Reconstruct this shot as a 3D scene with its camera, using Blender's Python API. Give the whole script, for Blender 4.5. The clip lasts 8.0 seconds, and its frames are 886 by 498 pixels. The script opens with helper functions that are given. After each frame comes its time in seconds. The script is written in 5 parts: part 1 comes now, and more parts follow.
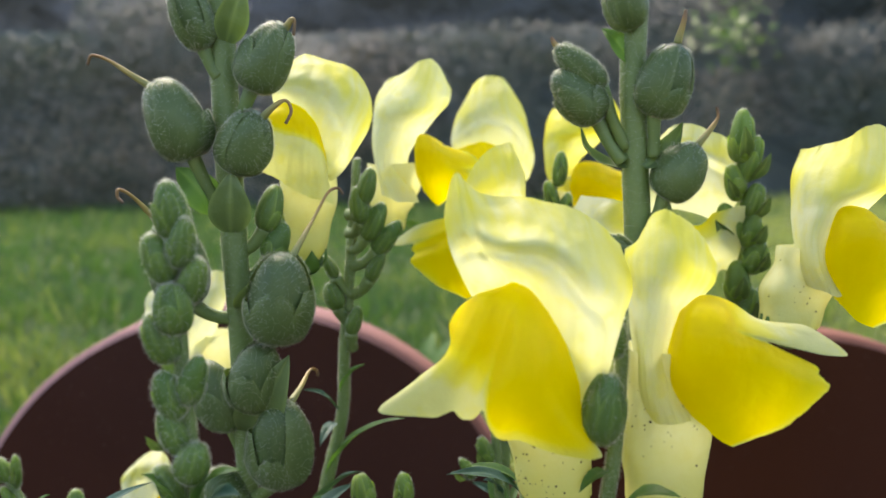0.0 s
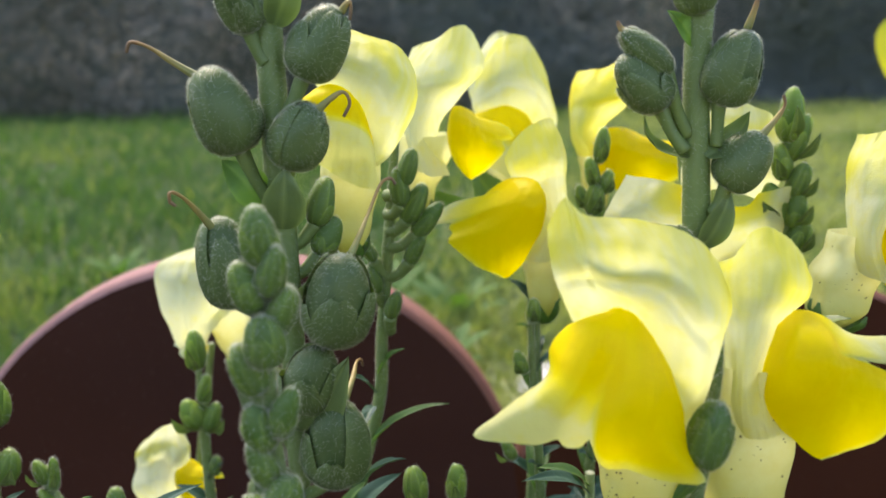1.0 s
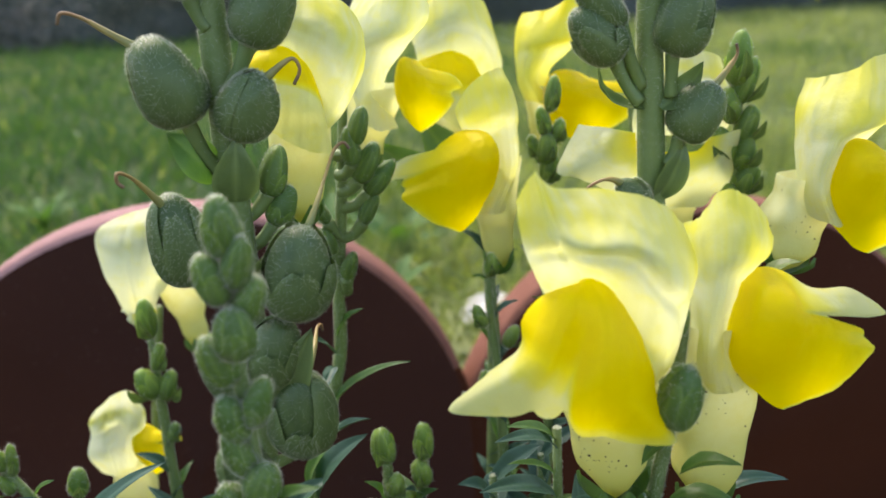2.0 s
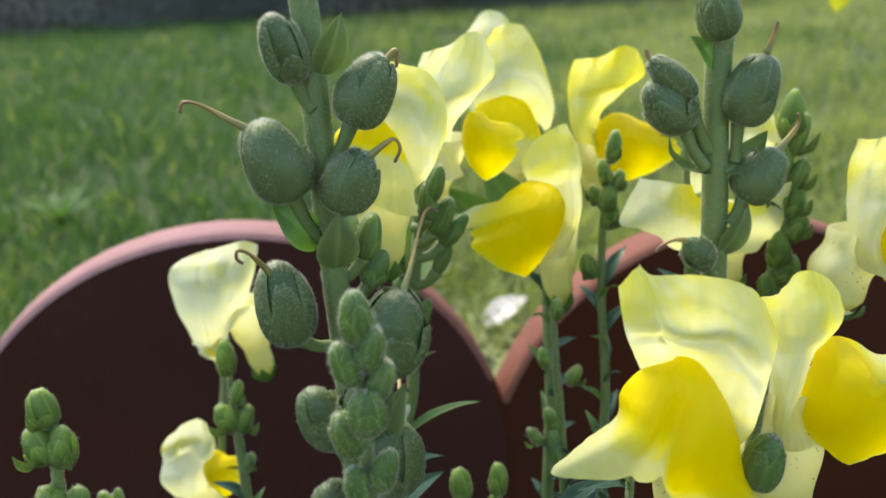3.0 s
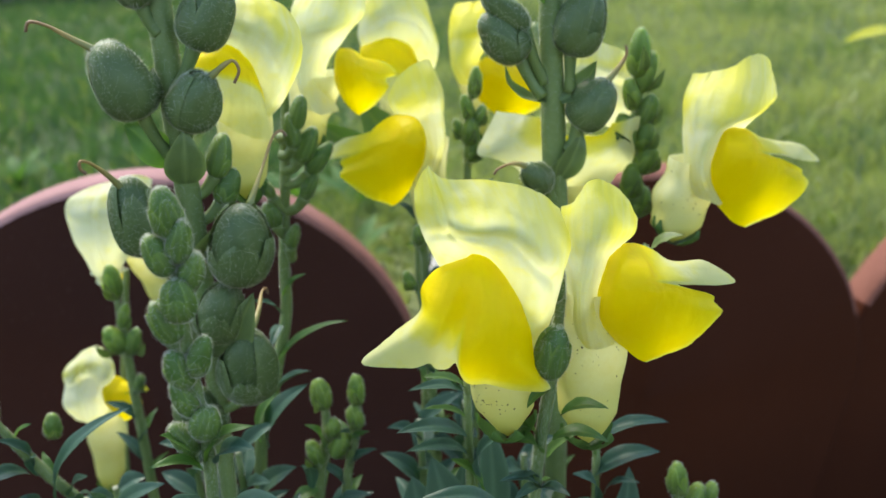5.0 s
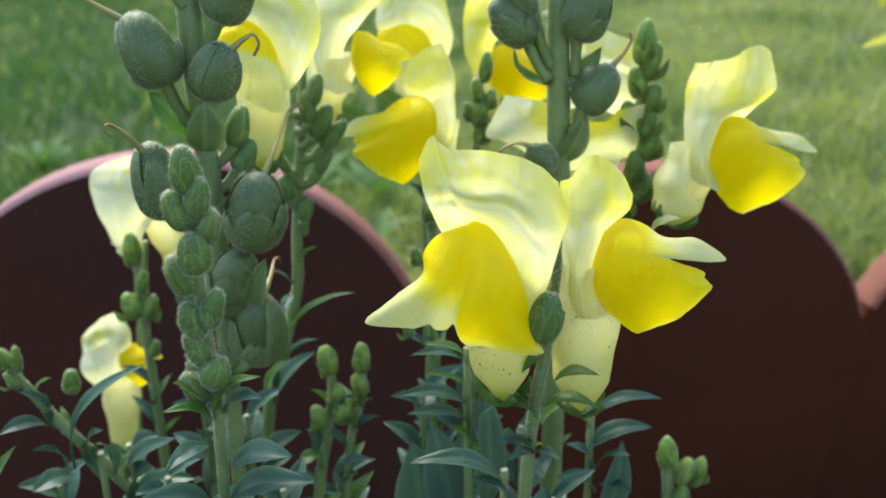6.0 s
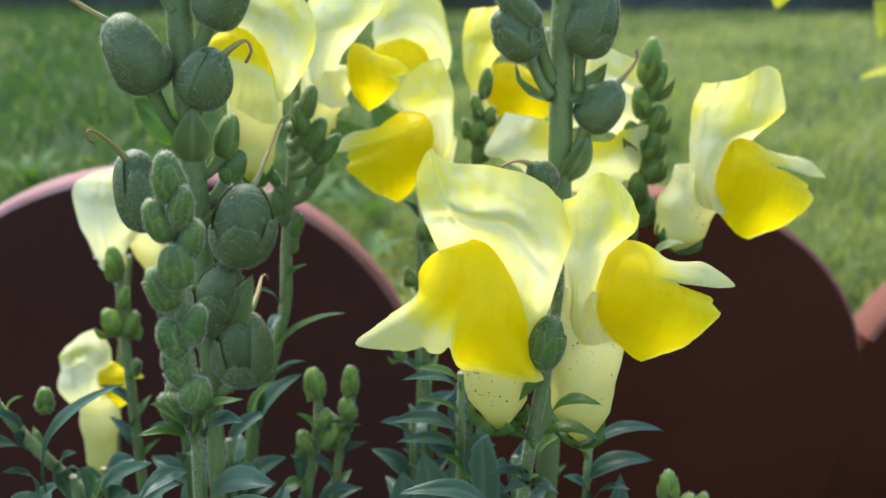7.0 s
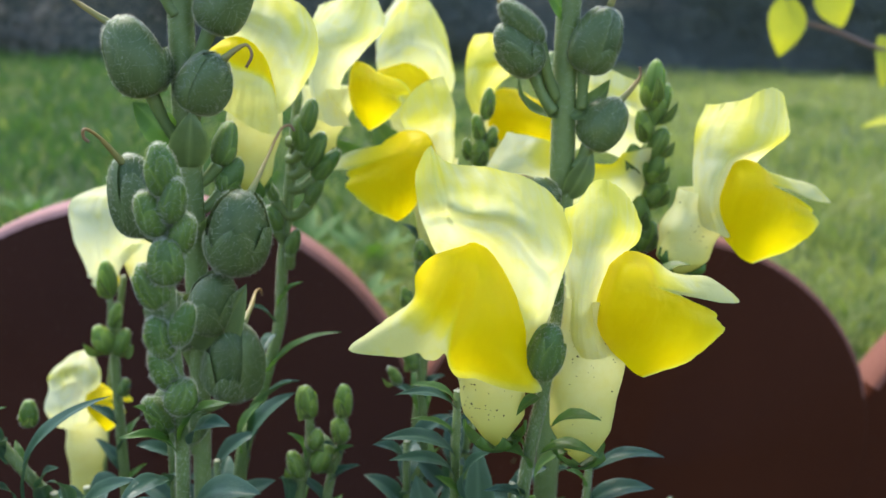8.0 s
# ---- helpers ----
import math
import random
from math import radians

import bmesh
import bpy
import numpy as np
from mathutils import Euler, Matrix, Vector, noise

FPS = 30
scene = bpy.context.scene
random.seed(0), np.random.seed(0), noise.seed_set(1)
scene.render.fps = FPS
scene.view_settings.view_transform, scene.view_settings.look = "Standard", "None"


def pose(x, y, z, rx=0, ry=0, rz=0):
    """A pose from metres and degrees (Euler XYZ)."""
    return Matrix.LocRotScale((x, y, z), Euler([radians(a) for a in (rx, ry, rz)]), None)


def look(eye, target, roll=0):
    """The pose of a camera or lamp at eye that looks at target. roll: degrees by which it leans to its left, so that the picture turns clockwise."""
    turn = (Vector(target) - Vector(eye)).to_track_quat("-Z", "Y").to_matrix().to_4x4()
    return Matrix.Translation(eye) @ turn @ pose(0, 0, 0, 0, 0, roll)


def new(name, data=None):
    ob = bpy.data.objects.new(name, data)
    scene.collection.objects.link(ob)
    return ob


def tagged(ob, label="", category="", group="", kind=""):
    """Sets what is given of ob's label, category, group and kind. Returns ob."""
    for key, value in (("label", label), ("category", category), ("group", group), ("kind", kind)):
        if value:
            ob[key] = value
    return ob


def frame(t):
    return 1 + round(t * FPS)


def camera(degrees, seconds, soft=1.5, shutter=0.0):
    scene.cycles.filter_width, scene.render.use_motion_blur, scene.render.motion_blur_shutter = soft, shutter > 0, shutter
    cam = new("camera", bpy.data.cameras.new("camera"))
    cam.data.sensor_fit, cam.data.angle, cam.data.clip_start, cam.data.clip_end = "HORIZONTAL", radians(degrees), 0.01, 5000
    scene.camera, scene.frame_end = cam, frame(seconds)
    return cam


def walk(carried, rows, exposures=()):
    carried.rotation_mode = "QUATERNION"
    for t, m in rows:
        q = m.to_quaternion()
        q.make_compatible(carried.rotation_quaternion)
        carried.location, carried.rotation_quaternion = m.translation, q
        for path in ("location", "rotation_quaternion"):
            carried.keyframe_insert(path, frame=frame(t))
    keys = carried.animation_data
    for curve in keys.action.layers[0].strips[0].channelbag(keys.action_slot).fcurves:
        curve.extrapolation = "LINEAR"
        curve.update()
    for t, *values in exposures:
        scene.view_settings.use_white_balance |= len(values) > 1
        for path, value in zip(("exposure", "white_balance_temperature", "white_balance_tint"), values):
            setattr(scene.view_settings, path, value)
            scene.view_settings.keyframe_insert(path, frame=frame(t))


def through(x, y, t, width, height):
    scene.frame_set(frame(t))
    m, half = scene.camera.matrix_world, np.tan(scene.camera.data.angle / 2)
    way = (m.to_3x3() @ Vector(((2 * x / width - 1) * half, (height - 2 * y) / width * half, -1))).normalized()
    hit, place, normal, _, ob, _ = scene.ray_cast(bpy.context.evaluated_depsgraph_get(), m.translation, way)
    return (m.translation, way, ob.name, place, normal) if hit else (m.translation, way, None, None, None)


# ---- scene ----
cam = camera(52.9, 8.0)
PATH = [
    (0, (0.001, 0.0, 0.204), (0.004, 1.99, 0.008), -1.2),
    (0.5, (-0.014, 0.006, 0.213), (0.109, 1.973, -0.127), -0.3),
    (1, (-0.023, 0.01, 0.221), (0.115, 1.964, -0.183), -1.0),
    (1.2, (-0.024, 0.012, 0.221), (0.176, 1.948, -0.241), -1.3),
    (2.3, (-0.029, 0.015, 0.238), (0.256, 1.901, -0.366), -2.7),
    (2.5, (-0.031, 0.015, 0.245), (0.246, 1.897, -0.375), -3.2),
    (3, (-0.046, 0.011, 0.249), (0.241, 1.889, -0.376), -2.6),
    (3.5, (-0.035, 0.011, 0.248), (0.307, 1.861, -0.432), -3.2),
    (4, (-0.031, 0.002, 0.247), (0.313, 1.869, -0.382), -3.8),
    (4.5, (-0.022, -0.006, 0.243), (0.313, 1.852, -0.416), -2.9),
    (5.8, (-0.018, -0.02, 0.238), (0.265, 1.839, -0.443), -0.8),
    (6, (-0.018, -0.022, 0.237), (0.26, 1.841, -0.435), -0.5),
    (6.5, (-0.017, -0.02, 0.236), (0.265, 1.852, -0.409), 0.1),
    (7, (-0.018, -0.014, 0.233), (0.284, 1.864, -0.386), 0.9),
    (7.5, (-0.018, -0.012, 0.227), (0.283, 1.887, -0.325), 1.8),
    (8, (-0.017, -0.013, 0.223), (0.285, 1.9, -0.277), 2.0),
]
walk(cam, [(t, look(eye, target, roll)) for t, eye, target, roll in PATH], [(0.0, 1.18, 7450, 16), (1.0, 1.18, 7450, 16), (2.5, 1.10, 7200, 14), (4.5, 1.10, 7000, 10), (6.0, 1.22, 6650, 11), (8.0, 1.22, 6650, 12)])
cam.data.dof.use_dof = True
cam.data.dof.focus_distance = 0.17
cam.data.dof.aperture_fstop = 19.0

# ---- world, sun, exposure ----
SUN_AZ, SUN_EL = -24.0, 57.0          # degrees: azimuth from +y towards +x, height
world = bpy.data.worlds.new("sky")
scene.world = world
world.use_nodes = True
wn = world.node_tree
sky = wn.nodes.new("ShaderNodeTexSky")
sky.sky_type = "NISHITA"
sky.sun_disc = False
sky.sun_elevation, sky.sun_rotation = radians(SUN_EL), radians(SUN_AZ)
wn.nodes["Background"].inputs["Strength"].default_value = 0.205
wn.links.new(sky.outputs["Color"], wn.nodes["Background"].inputs["Color"])
sun = new("sun", bpy.data.lights.new("sun", "SUN"))
sun.data.energy, sun.data.angle, sun.data.color = 2.9, radians(32.0), (1.0, 0.95, 0.85)
sun_to = Vector((math.sin(radians(SUN_AZ)) * math.cos(radians(SUN_EL)), math.cos(radians(SUN_AZ)) * math.cos(radians(SUN_EL)), math.sin(radians(SUN_EL))))
sun.matrix_world = look(sun_to * 20, (0, 0, 0))


# ---- materials ----
def material(name):
    m = bpy.data.materials.new(name)
    m.use_nodes = True
    return m, m.node_tree, m.node_tree.nodes["Principled BSDF"]


def node(tree, kind, **inputs):
    n = tree.nodes.new(kind)
    for k, v in inputs.items():
        n.inputs[k.replace("_", " ")].default_value = v
    return n


def noise_tex(tree, scale, detail=3.0, rough=0.55, coords="Object"):
    tc = tree.nodes.new("ShaderNodeTexCoord")
    n = node(tree, "ShaderNodeTexNoise", Scale=scale, Detail=detail, Roughness=rough)
    tree.links.new(tc.outputs[coords], n.inputs["Vector"])
    return n.outputs["Fac"]


def ramp(tree, fac, *stops):
    r = tree.nodes.new("ShaderNodeValToRGB")
    e = r.color_ramp.elements
    while len(e) < len(stops):
        e.new(0.5)
    for el, (p, c) in zip(e, stops):
        el.position, el.color = p, (*c, 1)
    tree.links.new(fac, r.inputs["Fac"])
    return r.outputs["Color"]


def mix(tree, fac, a, b, mode="MIX"):
    n = tree.nodes.new("ShaderNodeMix")
    n.data_type, n.blend_type = "RGBA", mode
    for sock, val in ((0, fac), (6, a), (7, b)):
        if isinstance(val, bpy.types.NodeSocket):
            tree.links.new(val, n.inputs[sock])
        else:
            n.inputs[sock].default_value = val if sock == 0 else (*val, 1)
    return n.outputs[2]


def tone(tree):
    n = tree.nodes.new("ShaderNodeAttribute")
    n.attribute_name = "tone"
    return n.outputs["Fac"]


def island(tree):
    return tree.nodes.new("ShaderNodeNewGeometry").outputs["Random Per Island"]


def bump(tree, bsdf, height, strength, distance):
    b = node(tree, "ShaderNodeBump", Strength=strength, Distance=distance)
    tree.links.new(height, b.inputs["Height"])
    tree.links.new(b.outputs["Normal"], bsdf.inputs["Normal"])
    return b


def leafy(name, colour_of, through, rough=0.5, gain=(1.0, 1.0, 1.0), grain=900, depth=0.0003, amount=0.3, spec=0.5, sheen=0.0):
    """A thin living surface: a principled sheet mixed with light that comes through it."""
    m, t, p = material(name)
    c = colour_of(t)
    t.links.new(c, p.inputs["Base Color"])
    p.inputs["Roughness"].default_value = rough
    p.inputs["Specular IOR Level"].default_value = spec
    p.inputs["Sheen Weight"].default_value = sheen
    b = bump(t, p, noise_tex(t, grain), amount, depth)
    tr = t.nodes.new("ShaderNodeBsdfTranslucent")
    t.links.new(mix(t, 1.0, c, gain, "MULTIPLY"), tr.inputs["Color"])
    t.links.new(b.outputs["Normal"], tr.inputs["Normal"])
    mx = t.nodes.new("ShaderNodeMixShader")
    mx.inputs[0].default_value = through
    t.links.new(p.outputs[0], mx.inputs[1])
    t.links.new(tr.outputs[0], mx.inputs[2])
    t.links.new(mx.outputs[0], t.nodes["Material Output"].inputs["Surface"])
    return m


def petal_colour(t):
    base = ramp(t, tone(t), (0.0, (0.80, 0.82, 0.60)), (0.12, (0.775, 0.79, 0.42)), (0.3, (0.82, 0.79, 0.155)), (0.65, (0.97, 0.83, 0.014)), (1.0, (1.0, 0.79, 0.001)))
    streak = noise_tex(t, 260, 4)
    pale = ramp(t, tone(t), (0.3, (0.9, 0.9, 0.9)), (0.6, (0, 0, 0)))
    blotch = mix(t, 1.0, ramp(t, streak, (0.50, (0, 0, 0)), (0.68, (0.35, 0.35, 0.35))), pale, "MULTIPLY")
    return mix(t, blotch, base, (0.86, 0.80, 0.07))


PETAL = leafy("petal", petal_colour, 0.56, 0.5, (0.84, 0.85, 0.62), 700, 0.0004, 0.3, 0.3)
TUBE = leafy("corolla_tube", lambda t: mix(t, ramp(t, noise_tex(t, 180), (0.4, (0, 0, 0)), (0.7, (0.6, 0.6, 0.6))),
             ramp(t, tone(t), (0.0, (0.66, 0.64, 0.15)), (0.5, (0.75, 0.75, 0.38)), (1.0, (0.80, 0.81, 0.54))), (0.70, 0.66, 0.20)), 0.4, 0.5, (1, 1, 0.85), 900, 0.0003, 0.3, 0.3)


def green(name, dark, light, pale, through, rough, grain=1200, sheen=0.0, spec=0.5):
    return leafy(name, lambda t: mix(t, tone(t), mix(t, noise_tex(t, 220, 4), dark, light), pale), through, rough, (1.3, 1.5, 0.5), grain, 0.0003, 0.35, spec, sheen)


STEM = green("stem_skin", (0.125, 0.185, 0.060), (0.195, 0.265, 0.090), (0.23, 0.30, 0.14), 0.22, 0.45)
POD = green("pod_skin", (0.044, 0.082, 0.025), (0.112, 0.166, 0.056), (0.23, 0.30, 0.11), 0.18, 0.44, spec=0.42)
BUD = green("bud_skin", (0.070, 0.145, 0.032), (0.125, 0.225, 0.058), (0.30, 0.42, 0.08), 0.40, 0.45)
LEAF = green("leaf_skin", (0.012, 0.044, 0.027), (0.029, 0.078, 0.047), (0.10, 0.17, 0.125), 0.15, 0.42, spec=0.32)
BRACT = green("bract_skin", (0.040, 0.105, 0.024), (0.074, 0.162, 0.038), (0.14, 0.23, 0.06), 0.38, 0.45)
WEED = green("weed_leaf", (0.05, 0.12, 0.025), (0.09, 0.19, 0.045), (0.12, 0.21, 0.06), 0.3, 0.75)
HAIR = leafy("plant_hair", lambda t: mix(t, 0.5, (0.78, 0.81, 0.70), (0.79, 0.80, 0.71)), 0.75, 0.4, (1, 1, 1))
DRY = leafy("dry_style", lambda t: ramp(t, tone(t), (0.0, (0.20, 0.25, 0.09)), (0.35, (0.40, 0.30, 0.10)), (0.65, (0.30, 0.17, 0.07)), (1.0, (0.15, 0.09, 0.055))), 0.15, 0.5, (1, 1, 1))
YELLOW_LEAF = leafy("yellow_leaf", lambda t: mix(t, noise_tex(t, 130, 4), (0.40, 0.43, 0.02), (0.58, 0.56, 0.03)), 0.45, 0.45, (1.1, 1.1, 0.5))


def plain(name, colour_of, rough, grain=400, depth=0.001, amount=0.4, metal=0.0, spec=0.5):
    m, t, p = material(name)
    t.links.new(colour_of(t), p.inputs["Base Color"])
    p.inputs["Roughness"].default_value, p.inputs["Metallic"].default_value = rough, metal
    p.inputs["Specular IOR Level"].default_value = spec
    bump(t, p, noise_tex(t, grain), amount, depth)
    return m


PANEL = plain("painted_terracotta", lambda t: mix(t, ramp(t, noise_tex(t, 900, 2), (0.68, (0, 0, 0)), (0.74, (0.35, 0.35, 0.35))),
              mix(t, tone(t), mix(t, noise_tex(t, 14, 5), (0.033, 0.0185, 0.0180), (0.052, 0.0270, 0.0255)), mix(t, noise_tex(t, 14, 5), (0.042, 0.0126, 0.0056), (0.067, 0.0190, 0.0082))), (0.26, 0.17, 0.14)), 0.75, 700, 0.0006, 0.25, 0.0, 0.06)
# Panel colour as the sun shows it on the upward edge, painted lighter.
RIM = plain("sunlit_terracotta", lambda t: mix(t, tone(t), mix(t, noise_tex(t, 90, 6, 0.7), (0.21, 0.112, 0.108), (0.35, 0.205, 0.198)), mix(t, noise_tex(t, 90, 6, 0.7), (0.13, 0.050, 0.034), (0.24, 0.105, 0.075))), 0.85, 500, 0.0008, 0.5, 0.0, 0.15)
SOIL = plain("soil", lambda t: mix(t, noise_tex(t, 60, 6), (0.03, 0.02, 0.014), (0.08, 0.055, 0.035)), 0.95, 150, 0.01, 0.8)
SPECK = plain("soil_speck", lambda t: mix(t, 0.5, (0.03, 0.02, 0.012), (0.05, 0.035, 0.02)), 0.9)
TURF = plain("turf", lambda t: mix(t, noise_tex(t, 9, 6), (0.022, 0.055, 0.014), (0.060, 0.090, 0.030)), 0.95, 90, 0.02, 0.8)
TWIG = plain("twig_bark", lambda t: mix(t, noise_tex(t, 300, 4), (0.10, 0.06, 0.05), (0.20, 0.13, 0.10)), 0.7)
STONE = plain("grey_stone", lambda t: mix(t, noise_tex(t, 200, 5), (0.12, 0.10, 0.08), (0.34, 0.30, 0.26)), 0.8)
PEBBLE = plain("pale_dry_leaf", lambda t: mix(t, noise_tex(t, 120, 4), (0.40, 0.39, 0.35), (0.56, 0.54, 0.49)), 0.6)
GRASS = leafy("grass_blade", lambda t: mix(t, tone(t), mix(t, island(t), (0.042, 0.102, 0.028), (0.086, 0.170, 0.050)), (0.36, 0.385, 0.150)), 0.45, 0.45, (1.0, 1.1, 0.45))
# Leaf colours are raised to hold the sun's veiling glare as well as dry brown.
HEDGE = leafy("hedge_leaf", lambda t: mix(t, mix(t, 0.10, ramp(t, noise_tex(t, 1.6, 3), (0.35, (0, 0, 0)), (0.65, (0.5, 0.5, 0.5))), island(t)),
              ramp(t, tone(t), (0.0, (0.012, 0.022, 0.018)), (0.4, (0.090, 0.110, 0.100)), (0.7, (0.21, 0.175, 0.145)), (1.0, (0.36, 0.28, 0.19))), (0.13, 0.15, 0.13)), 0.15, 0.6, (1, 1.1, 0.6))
# Tone runs from shaded dark to glare-hazed pale, both put into the colour.
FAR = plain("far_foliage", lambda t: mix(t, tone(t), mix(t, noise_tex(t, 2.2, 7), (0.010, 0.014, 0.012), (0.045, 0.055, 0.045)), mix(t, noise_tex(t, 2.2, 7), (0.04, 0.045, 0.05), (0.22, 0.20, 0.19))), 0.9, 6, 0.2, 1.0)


# ---- mesh helpers ----
class Geo:
    """Vertices, faces, a tone for each vertex and a material slot for each face."""

    def __init__(self, *materials):
        self.v, self.f, self.t, self.m, self.mats = [], [], [], [], materials

    def grid(self, fn, nu, nv, tone_fn=None, closed=False, slot=0):
        start = len(self.v)
        cols = nu if closed else nu + 1
        for j in range(nv + 1):
            for i in range(cols):
                u, v = i / nu, j / nv
                self.v.append(Vector(fn(u, v)))
                self.t.append(tone_fn(u, v) if tone_fn else 0.0)
        for j in range(nv):
            for i in range(nu):
                a, b = start + j * cols + i, start + j * cols + (i + 1) % cols
                self.f.append((a, b, b + cols, a + cols))
                self.m.append(slot)
        return self

    def tube(self, points, radii, n=10, steps=6, tones=(0.0, 0.0), slot=0, cap=True):
        """A round, tapering tube along a smooth curve through the points."""
        path = [spline(points, k / ((len(points) - 1) * steps)) for k in range((len(points) - 1) * steps + 1)]
        rads = [spline1(radii, k / (len(path) - 1)) for k in range(len(path))]
        side = None
        rings = []
        for k, p in enumerate(path):
            d = (path[min(k + 1, len(path) - 1)] - path[max(k - 1, 0)]).normalized()
            if side is None:
                side = d.orthogonal().normalized()
            side = (side - d * side.dot(d)).normalized()
            rings.append((p, side.copy(), d.cross(side)))
        if cap:
            rings = [rings[0]] + rings + [rings[-1]]
            rads = [0.0] + rads + [0.0]
        last = len(rings) - 1

        def at(u, v):
            k = min(round(v * last), last)
            p, s, c = rings[k]
            return p + (s * math.cos(u * math.tau) + c * math.sin(u * math.tau)) * rads[k]
        return self.grid(at, n, last, lambda u, v: tones[0] + (tones[1] - tones[0]) * v, True, slot)

    def hairs(self, count, length, width, slot, rng, keep=None):
        """Fine upright hairs strewn over the faces made so far."""
        faces = [f for f in self.f if keep is None or keep(self.v[f[0]])]
        for _ in range(count if faces else 0):
            a, b, c, d = [self.v[i] for i in rng.choice(faces)]
            nrm = (c - a).cross(d - b)
            if nrm.length < 1e-12:
                continue
            nrm.normalize()
            s, t = rng.random(), rng.random()
            p = (a * (1 - s) + b * s) * (1 - t) + (d * (1 - s) + c * s) * t
            way = (nrm + Vector((rng.gauss(0, 0.3), rng.gauss(0, 0.3), rng.gauss(0, 0.3)))).normalized()
            e = way.orthogonal().normalized()
            g = way.cross(e)
            k, ln = len(self.v), length * rng.uniform(0.5, 1.2)
            for q in range(3):
                self.v.append(p + (e * math.cos(q * 2.094) + g * math.sin(q * 2.094)) * width)
            self.v.append(p + way * ln)
            self.t += [0.0] * 4
            for q in range(3):
                self.f.append((k + q, k + (q + 1) % 3, k + 3))
                self.m.append(slot)
        return self


def cat(p0, p1, p2, p3, t):
    return 0.5 * ((2 * p1) + (p2 - p0) * t + (2 * p0 - 5 * p1 + 4 * p2 - p3) * t * t + (3 * p1 - p0 - 3 * p2 + p3) * t ** 3)


def spline(points, s):
    """A point of the smooth curve through the points; s from 0 to 1."""
    n = len(points) - 1
    k = min(int(s * n), n - 1)
    f = s * n - k
    g = lambda i: Vector(points[max(0, min(n, i))])
    a, d = g(k - 1), g(k + 2)
    if k == 0:
        a = 2 * g(0) - g(1)
    if k == n - 1:
        d = 2 * g(n) - g(n - 1)
    return cat(a, g(k), g(k + 1), d, f)


def spline1(values, s):
    n = len(values) - 1
    k = min(int(s * n), n - 1)
    f = s * n - k
    f = f * f * (3 - 2 * f)
    return values[k] * (1 - f) + values[k + 1] * f


PLACES = {}


def thing(name, at, label, category, group="", kind=""):
    """An empty at a thing's base, which its parts hang under."""
    ob = tagged(new(name), label, category, group, kind)
    ob.location = at
    ob.empty_display_size = 0.01
    PLACES[ob] = Vector(at)
    return ob


def mesh_of(name, geo, origin):
    me = bpy.data.meshes.new(name)
    me.from_pydata([tuple(p - origin) for p in geo.v], [], geo.f)
    for m in geo.mats:
        me.materials.append(m)
    me.polygons.foreach_set("material_index", geo.m)
    me.polygons.foreach_set("use_smooth", [True] * len(geo.f))
    me.attributes.new("tone", "FLOAT", "POINT").data.foreach_set("value", geo.t)
    me.update()
    return me


def part(name, geo, parent=None, label="", at=None):
    """A mesh of its own, its origin at its first vertex or at the place given, under a thing or a part."""
    origin = Vector(at) if at is not None else geo.v[0].copy()
    ob = new(name, mesh_of(name, geo, origin))
    PLACES[ob] = origin
    ob.location = origin - (PLACES[parent] if parent else Vector())
    ob.parent = parent
    return tagged(ob, label)


MM = 0.001


# ---- ground, border, distance ----
rng = random.Random(5)


def lawn_height(x, y):
    return 0.012 * noise.noise((x * 1.3, y * 1.3, 3)) + 0.004 * noise.noise((x * 9, y * 9, 7)) - 0.004


BED = (-0.455, 0.520, -0.55, 0.393)       # left, right, front and back of the flower bed


def build_ground():
    """One sheet of lawn out to the horizon, open where the flower bed lies."""
    def spread(lo, hi, n, far):
        inner = [lo + (hi - lo) * k / n for k in range(n + 1)]
        steps = [0.12 * 1.32 ** k for k in range(far)]
        out, x = [], 0.0
        for s in steps:
            x += s
            out.append(x)
        return [lo - q for q in reversed(out)] + inner + [hi + q for q in out]
    xs, ys = spread(BED[0], BED[1], 24, 26), spread(BED[2], BED[3], 8, 26)
    fine = [BED[3] + 0.06 * k for k in range(1, 70)]
    ys = sorted([q for q in ys if q <= BED[3] + 1e-6] + fine + [q for q in ys if q > fine[-1] + 0.1])
    g = Geo(TURF)
    for y in ys:
        for x in xs:
            edge = BED[0] - 1e-6 <= x <= BED[1] + 1e-6 and BED[2] - 1e-6 <= y <= BED[3] + 1e-6
            g.v.append(Vector((x, y, -0.008 if edge else lawn_height(x, y))))
            g.t.append(0.0)
    cols = len(xs)
    for b in range(len(ys) - 1):
        for a in range(cols - 1):
            cx, cy = (xs[a] + xs[a + 1]) / 2, (ys[b] + ys[b + 1]) / 2
            if not (BED[0] < cx < BED[1] and BED[2] < cy < BED[3]):
                k = b * cols + a
                g.f.append((k, k + 1, k + 1 + cols, k + cols))
                g.m.append(0)
    tagged(part("ground", g), "mown lawn turf with worn patches and thatch", "lawn", kind="structure")
    s = Geo(SOIL)

    def soil(u, v):
        x, y = BED[0] + (BED[1] - BED[0]) * u, BED[2] + (BED[3] - BED[2]) * v
        rim = max(0.0, 1 - min(u, 1 - u, v) / 0.07)
        return (x, y, -0.105 + 0.095 * min(1, rim) ** 2 + 0.008 * noise.noise((x * 25, y * 25, 1)) * (1 - rim))
    s.grid(soil, 70, 60)
    tagged(part("flower_bed_soil", s), "dark crumbly soil of the flower bed", "soil", kind="structure")


